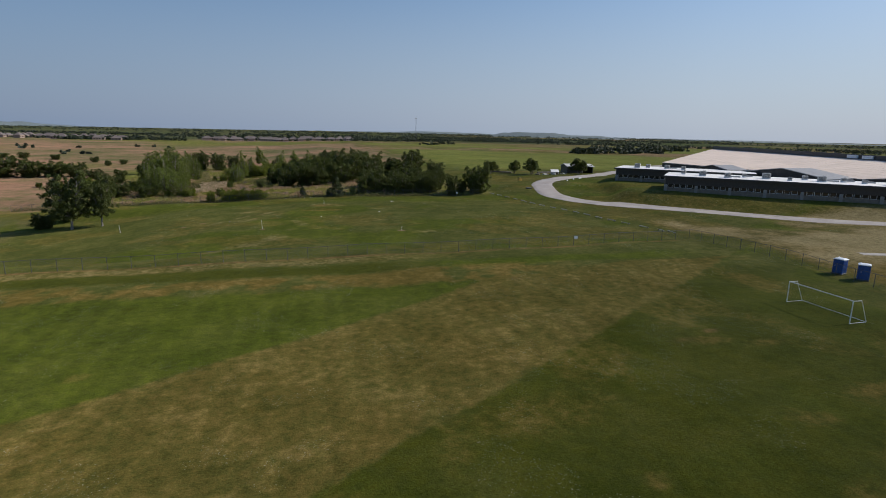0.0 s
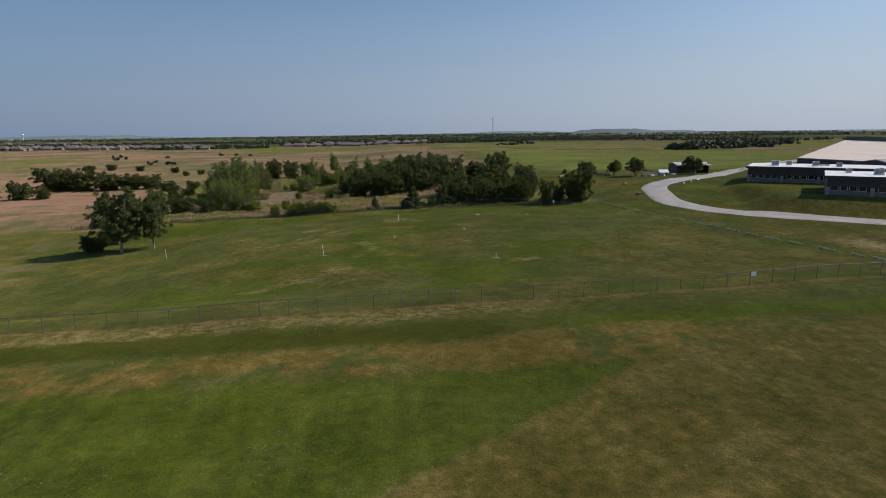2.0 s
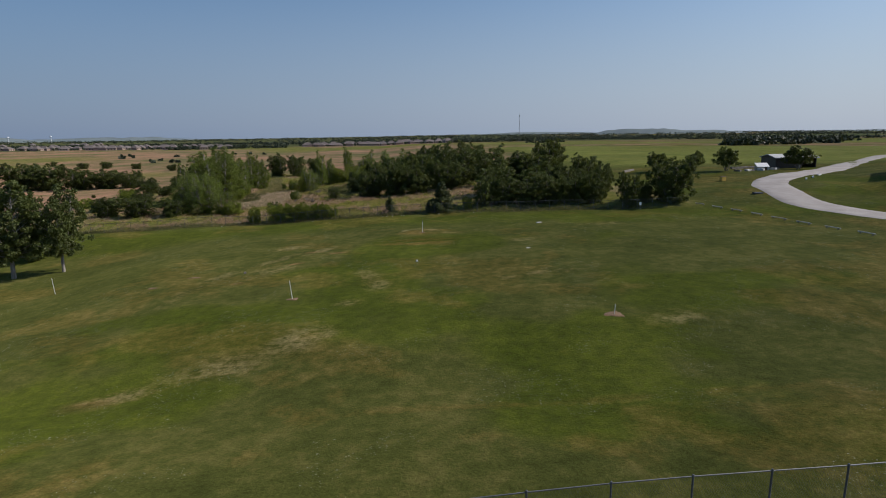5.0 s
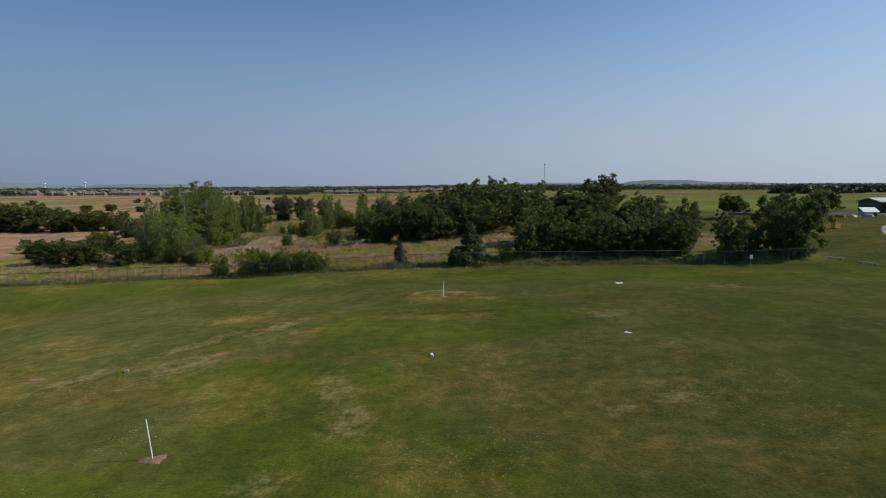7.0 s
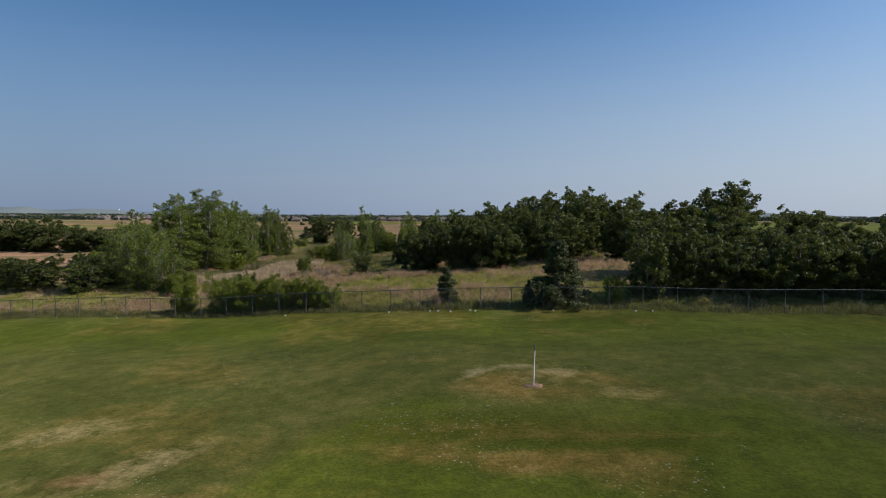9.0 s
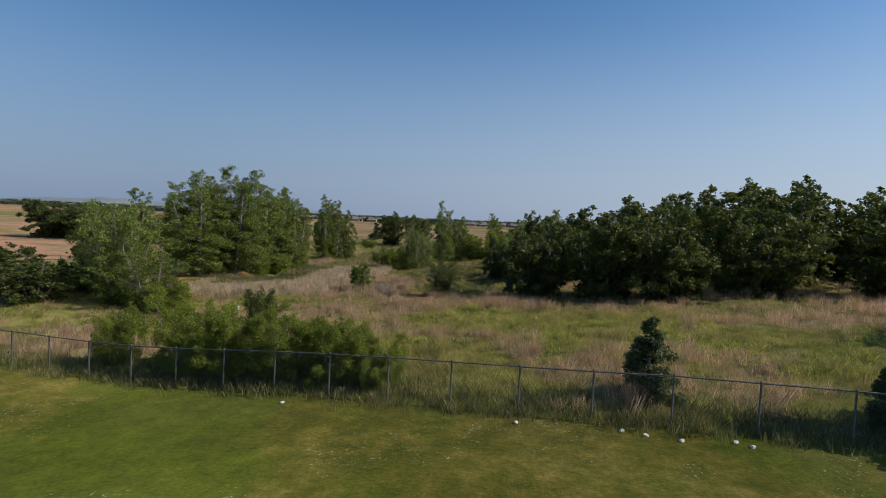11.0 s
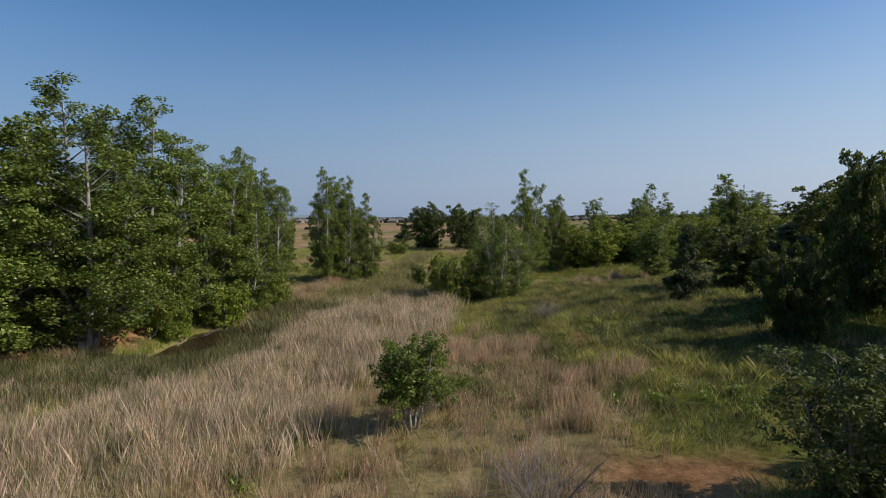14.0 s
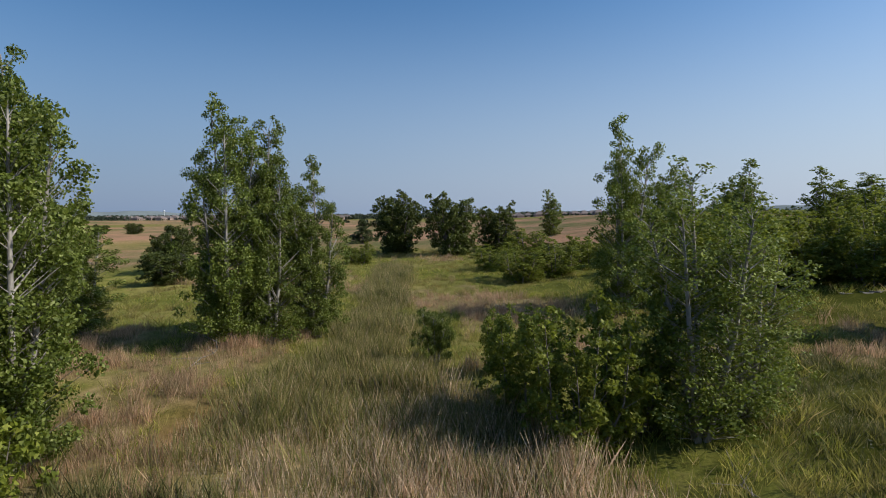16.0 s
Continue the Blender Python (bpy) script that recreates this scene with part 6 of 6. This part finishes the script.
def barn():
    ob = thing("barn", 109.5, 210.5, float(ground_z(109.5, 210.5)) - 0.1, -6, "dark open barn with a pale metal roof", "barn")
    w, d, h = 11, 7.5, 2.9
    bm = bmesh.new()
    block(bm, 0, d / 2, h / 2, w, 0.2, h)
    block(bm, -w / 2 + 0.1, 0, h / 2, 0.2, d - 0.4, h)
    block(bm, w / 2 - 0.1, 0, h / 2, 0.2, d - 0.4, h)
    block(bm, -w * 0.22, -d / 2, h / 2, w * 0.56, 0.2, h)
    part("wall", bm, DARK_CLADDING, ob)
    bm = bmesh.new()
    block(bm, w * 0.08, -d / 2 - 0.06, h / 2, 0.35, 0.3, h)
    part("post", bm, CONCRETE, ob, "pale door post")
    v = [(-w / 2 - 0.4, -d / 2 - 0.5, h - 0.1), (w / 2 + 0.4, -d / 2 - 0.5, h - 0.1), (w / 2 + 0.4, 0, h + 0.75), (-w / 2 - 0.4, 0, h + 0.75), (w / 2 + 0.4, d / 2 + 0.5, h - 0.1), (-w / 2 - 0.4, d / 2 + 0.5, h - 0.1)]
    v += [(a, b, c - 0.2) for a, b, c in v]
    sheet("roof", v, [(0, 1, 2, 3), (3, 2, 4, 5), (0, 6, 7, 1), (5, 4, 10, 11), (0, 3, 9, 6), (3, 5, 11, 9), (1, 7, 8, 2), (2, 8, 10, 4)], ROOF_DULL, ob)
    sheet("gable", [(-w / 2, -d / 2, h - 0.2), (-w / 2, d / 2, h - 0.2), (-w / 2, 0, h + 0.6), (w / 2, -d / 2, h - 0.2), (w / 2, d / 2, h - 0.2), (w / 2, 0, h + 0.6)], [(0, 2, 1), (3, 4, 5)], DARK_CLADDING, ob)


barn()


def coop(x, y):
    ob = thing("small_shed", x, y, float(ground_z(x, y)), -12, "small low shed with a white sloping roof", "shed")
    bm = bmesh.new()
    block(bm, 0, 0, 0.5, 2.8, 1.8, 1.1, 0.03)
    part("wall", bm, CONCRETE, ob)
    bm = bmesh.new()
    block(bm, 0, -0.1, 1.35, 3.1, 2.2, 0.1, 0.02, Matrix.Rotation(radians(24), 4, "X"))
    part("roof", bm, ROOF_WHITE, ob)
    bm = bmesh.new()
    block(bm, 0.7, -0.93, 0.45, 0.7, 0.06, 0.8, 0.01)
    part("hatch", bm, WOOD_BROWN, ob)


coop(94.5, 199.5)
for k in range(7):
    flat_stone(86 + 2.2 * k + (k % 2), 196 + 0.8 * k, 1.6, 0.9, 0.45, CONCRETE if k % 2 else BARK, "stacked rubble and timber beside the barn", "rubble")
for k, (x, y) in enumerate(((78, 214.2), (94, 206), (66, 216))):
    flat_stone(x, y, 9, 0.6, 0.55, BARK, "low dark log edging under the trees", "log_edge")


# ---- the far plain ----
def far_woods():
    """Belts of distant trees as one sheet of leaf clumps."""
    rng = np.random.default_rng(77)
    cs, rs = [], []
    belts = [  # centre line from, to, depth, number, height
        (-1300, 1000, -650, 1010, 60, 260, 6), (-900, 1130, -250, 1060, 60, 420, 5), (-330, 900, -180, 925, 26, 110, 6), (-190, 1110, 260, 1120, 50, 260, 5), (60, 960, 200, 1000, 30, 30, 5), (-680, 1060, -280, 930, 60, 170, 4), (-160, 1005, 80, 1005, 40, 60, 4), (-1500, 1060, -700, 1120, 90, 400, 5),
        (-300, 1330, 700, 1380, 120, 520, 5), (-1800, 1250, -300, 1500, 240, 800, 5), (-300, 1700, 1500, 1750, 320, 800, 8), (209, 409, 318, 456, 14, 60, 5), (290, 530, 365, 514, 12, 70, 5),
        (520, 1060, 1300, 800, 120, 300, 5), (900, 800, 1500, 400, 200, 300, 6), (-2600, 2300, 2200, 2700, 500, 1300, 9), (-3000, 3000, 3200, 3300, 500, 900, 10), (-300, 540, -130, 600, 70, 9, 2.6), (-290, 400, -130, 470, 60, 4, 2.2),
        (300, 1250, 900, 1300, 120, 200, 6), (186, 772, 210, 752, 10, 7, 5), (120, 640, 170, 700, 30, 6, 3), (700, 760, 1400, 620, 160, 60, 5), (388, 615, 440, 585, 14, 40, 6), (1500, 1500, 3000, 900, 500, 500, 9), (-2600, 1500, -900, 900, 300, 500, 8),
    ]
    for x0, y0, x1, y1, deep, n, h in belts:
        u = rng.random(n)
        bunch = lattice_noise(u * 60, np.zeros(n), 1.0, int(abs(x0)) % 97) > 0.22
        u = u[bunch]
        x, y = x0 + (x1 - x0) * u + rng.normal(size=len(u)) * deep * 0.3, y0 + (y1 - y0) * u + rng.normal(size=len(u)) * deep * 0.3
        hh = h * rng.uniform(0.5, 1.1, len(u))
        for k in range(3):
            cs.append(np.c_[x + rng.normal(size=len(u)) * hh * 0.5, y + rng.normal(size=len(u)) * hh * 0.5, ground_z(x, y) + hh * (0.25 + 0.25 * k)])
            rs.append(hh * (0.62 - 0.12 * k))
    cs, rs = np.concatenate(cs), np.concatenate(rs)
    v, f = leaf_cloud(rng, cs, rs, np.full(len(cs), 20), 1.5, 3)
    tagged(sheet("far_woods", v, f, FAR_WOOD), "dark belts of distant trees across the plain", "woodland", kind="stuff")


far_woods()


def far_house(x, y, turn, w, d, h, proto=[]):
    z = float(ground_z(x, y))
    m = pose(x, y, z, 0, 0, turn)
    if proto:
        ob = copy_thing(proto[0], m @ Matrix.Diagonal((w / 14, d / 11, h / 3.2, 1)))
        ob.matrix_basis = m @ Matrix.Diagonal((w / 14, d / 11, h / 3.2, 1))
        return
    ob = thing("house", x, y, z, turn, "distant brick house with a dark hipped roof", "house", "housing estate")
    proto.append(ob)
    bm = bmesh.new()
    block(bm, 0, 0, 1.5, 13, 10, 3.2)
    wall = part("wall", bm, WALL_HOUSE, ob)
    v = [(-7, -5.5, 3.0), (7, -5.5, 3.0), (7, 5.5, 3.0), (-7, 5.5, 3.0), (-2.6, 0, 6.2), (2.6, 0, 6.2)]
    sheet("roof", v, [(0, 1, 5, 4), (1, 2, 5), (2, 3, 4, 5), (3, 0, 4), (3, 2, 1, 0)], ROOF_HOUSE, ob)
    for s in (-4, 0, 4):
        bm = bmesh.new()
        block(bm, s, -5.02, 1.6, 1.5, 0.08, 1.3)
        part("window", bm, GLASS, ob)


house_rng = np.random.default_rng(12)
for k in range(130):
    u = house_rng.random()
    row = k % 3 - 1
    west = k % 19 < 10
    x = -680 + 430 * u if west else -160 + 240 * u
    y = (1066 - 150 * u if west else 1018) + 36 * row + house_rng.normal() * 8
    far_house(x, y, house_rng.choice([0, 90, 12, 100]) + house_rng.normal() * 4, house_rng.uniform(11, 15), house_rng.uniform(9, 12), house_rng.uniform(2.8, 4.0))
for k in range(14):
    x = -1300 + 660 * house_rng.random()
    y = 1380 + 90 * (k % 3) + house_rng.normal() * 14
    far_house(x, y, house_rng.choice([0, 90]) + house_rng.normal() * 8, house_rng.uniform(13, 18), house_rng.uniform(10, 13), house_rng.uniform(3.2, 4.4))


def radio_mast(x, y, height):
    ob = thing("radio_mast", x, y, float(ground_z(x, y)), 0, "tall slender steel lattice mast on the plain", "mast")
    r = 0.45
    corners = [(math.cos(a) * r, math.sin(a) * r) for a in (0.5, 2.6, 4.7)]
    for c in corners:
        bm = bmesh.new()
        tube(bm, (*c, 0), (*c, height), 0.09, 0.07, 5)
        part("leg", bm, DARK_STEEL, ob)
    bm = bmesh.new()
    n = int(height / 2.5)
    for k in range(n):
        for j in range(3):
            a, b = corners[j], corners[(j + 1) % 3]
            tube(bm, (*a, k * 2.5), (*b, k * 2.5 + 2.5), 0.04, sides=4)
    part("bracing", bm, DARK_STEEL, ob)
    bm = bmesh.new()
    block(bm, 0, 0, height - 1.2, 1.9, 0.4, 1.6, 0.05)
    block(bm, 0, 0, height - 4.5, 1.3, 1.3, 0.3, 0.05)
    part("antenna", bm, CONCRETE, ob)
    bm = bmesh.new()
    tube(bm, (0, 0, height), (0, 0, height + 2.5), 0.08, sides=5)
    part("rod", bm, DARK_STEEL, ob)


radio_mast(186.5, 942, 41.0)


def water_tower(x, y, height):
    ob = thing("water_tower", x, y, float(ground_z(x, y)), 0, "white water tower on a pedestal in the distance", "water tower", "water towers")
    bm = bmesh.new()
    tube(bm, (0, 0, 0), (0, 0, height * 0.75), 1.3, 0.9, 12)
    part("pedestal", bm, WHITE_PLASTIC, ob)
    bm = bmesh.new()
    bmesh.ops.create_uvsphere(bm, u_segments=20, v_segments=12, radius=5, matrix=Matrix.Translation((0, 0, height * 0.82)) @ Matrix.Diagonal((1, 1, 0.72, 1)))
    part("tank", bm, WHITE_PLASTIC, ob)


water_tower(-1780, 2760, 34)
water_tower(-1580, 2735, 36)


def hill(x, y, length, depth, height, turn, seed):
    n, m = 40, 12
    u, w = np.meshgrid(np.linspace(-1, 1, n), np.linspace(-1, 1, m))
    u, w = u.ravel(), w.ravel()
    z = height * (1 - u ** 2) * (1 - w ** 2) * (0.55 + 0.9 * lattice_noise(u * 5 + seed, w * 2, 1.0, seed)) - 6
    i = np.arange((n - 1) * (m - 1))
    a = i // (n - 1) * n + i % (n - 1)
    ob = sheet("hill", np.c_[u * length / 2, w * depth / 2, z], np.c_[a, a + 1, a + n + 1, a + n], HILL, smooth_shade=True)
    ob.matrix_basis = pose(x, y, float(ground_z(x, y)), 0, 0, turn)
    tagged(ob, "low hills on the horizon with blue haze painted into their colour", "hill", kind="structure")


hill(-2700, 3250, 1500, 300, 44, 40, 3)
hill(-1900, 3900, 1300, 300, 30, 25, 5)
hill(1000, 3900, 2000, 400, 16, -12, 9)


def mesa(x, y, length, depth, height, turn):
    """A flat-topped rise with long flanks."""
    n, m = 60, 14
    u, w = np.meshgrid(np.linspace(-1, 1, n), np.linspace(-1, 1, m))
    u, w = u.ravel(), w.ravel()
    rise = smooth(-1, -0.72, u) * (0.86 + 0.14 * smooth(-0.66, -0.6, u)) * (1 - 0.35 * smooth(-0.1, 0.2, u)) * smooth(1, 0.5, u)
    z = height * rise * smooth(1, 0.4, np.abs(w)) * (0.93 + 0.14 * lattice_noise(u * 14, w * 2, 1.0, 7)) - 4
    i = np.arange((n - 1) * (m - 1))
    a = i // (n - 1) * n + i % (n - 1)
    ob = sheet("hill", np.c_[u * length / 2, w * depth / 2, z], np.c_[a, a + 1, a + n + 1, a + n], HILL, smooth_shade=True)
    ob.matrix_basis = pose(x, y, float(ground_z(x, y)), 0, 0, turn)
    tagged(ob, "low flat-topped hill on the horizon with haze painted into its colour", "hill", kind="structure")


mesa(1330, 2790, 800, 300, 29, -22)
hill(2800, 3100, 2200, 400, 14, -42, 11)
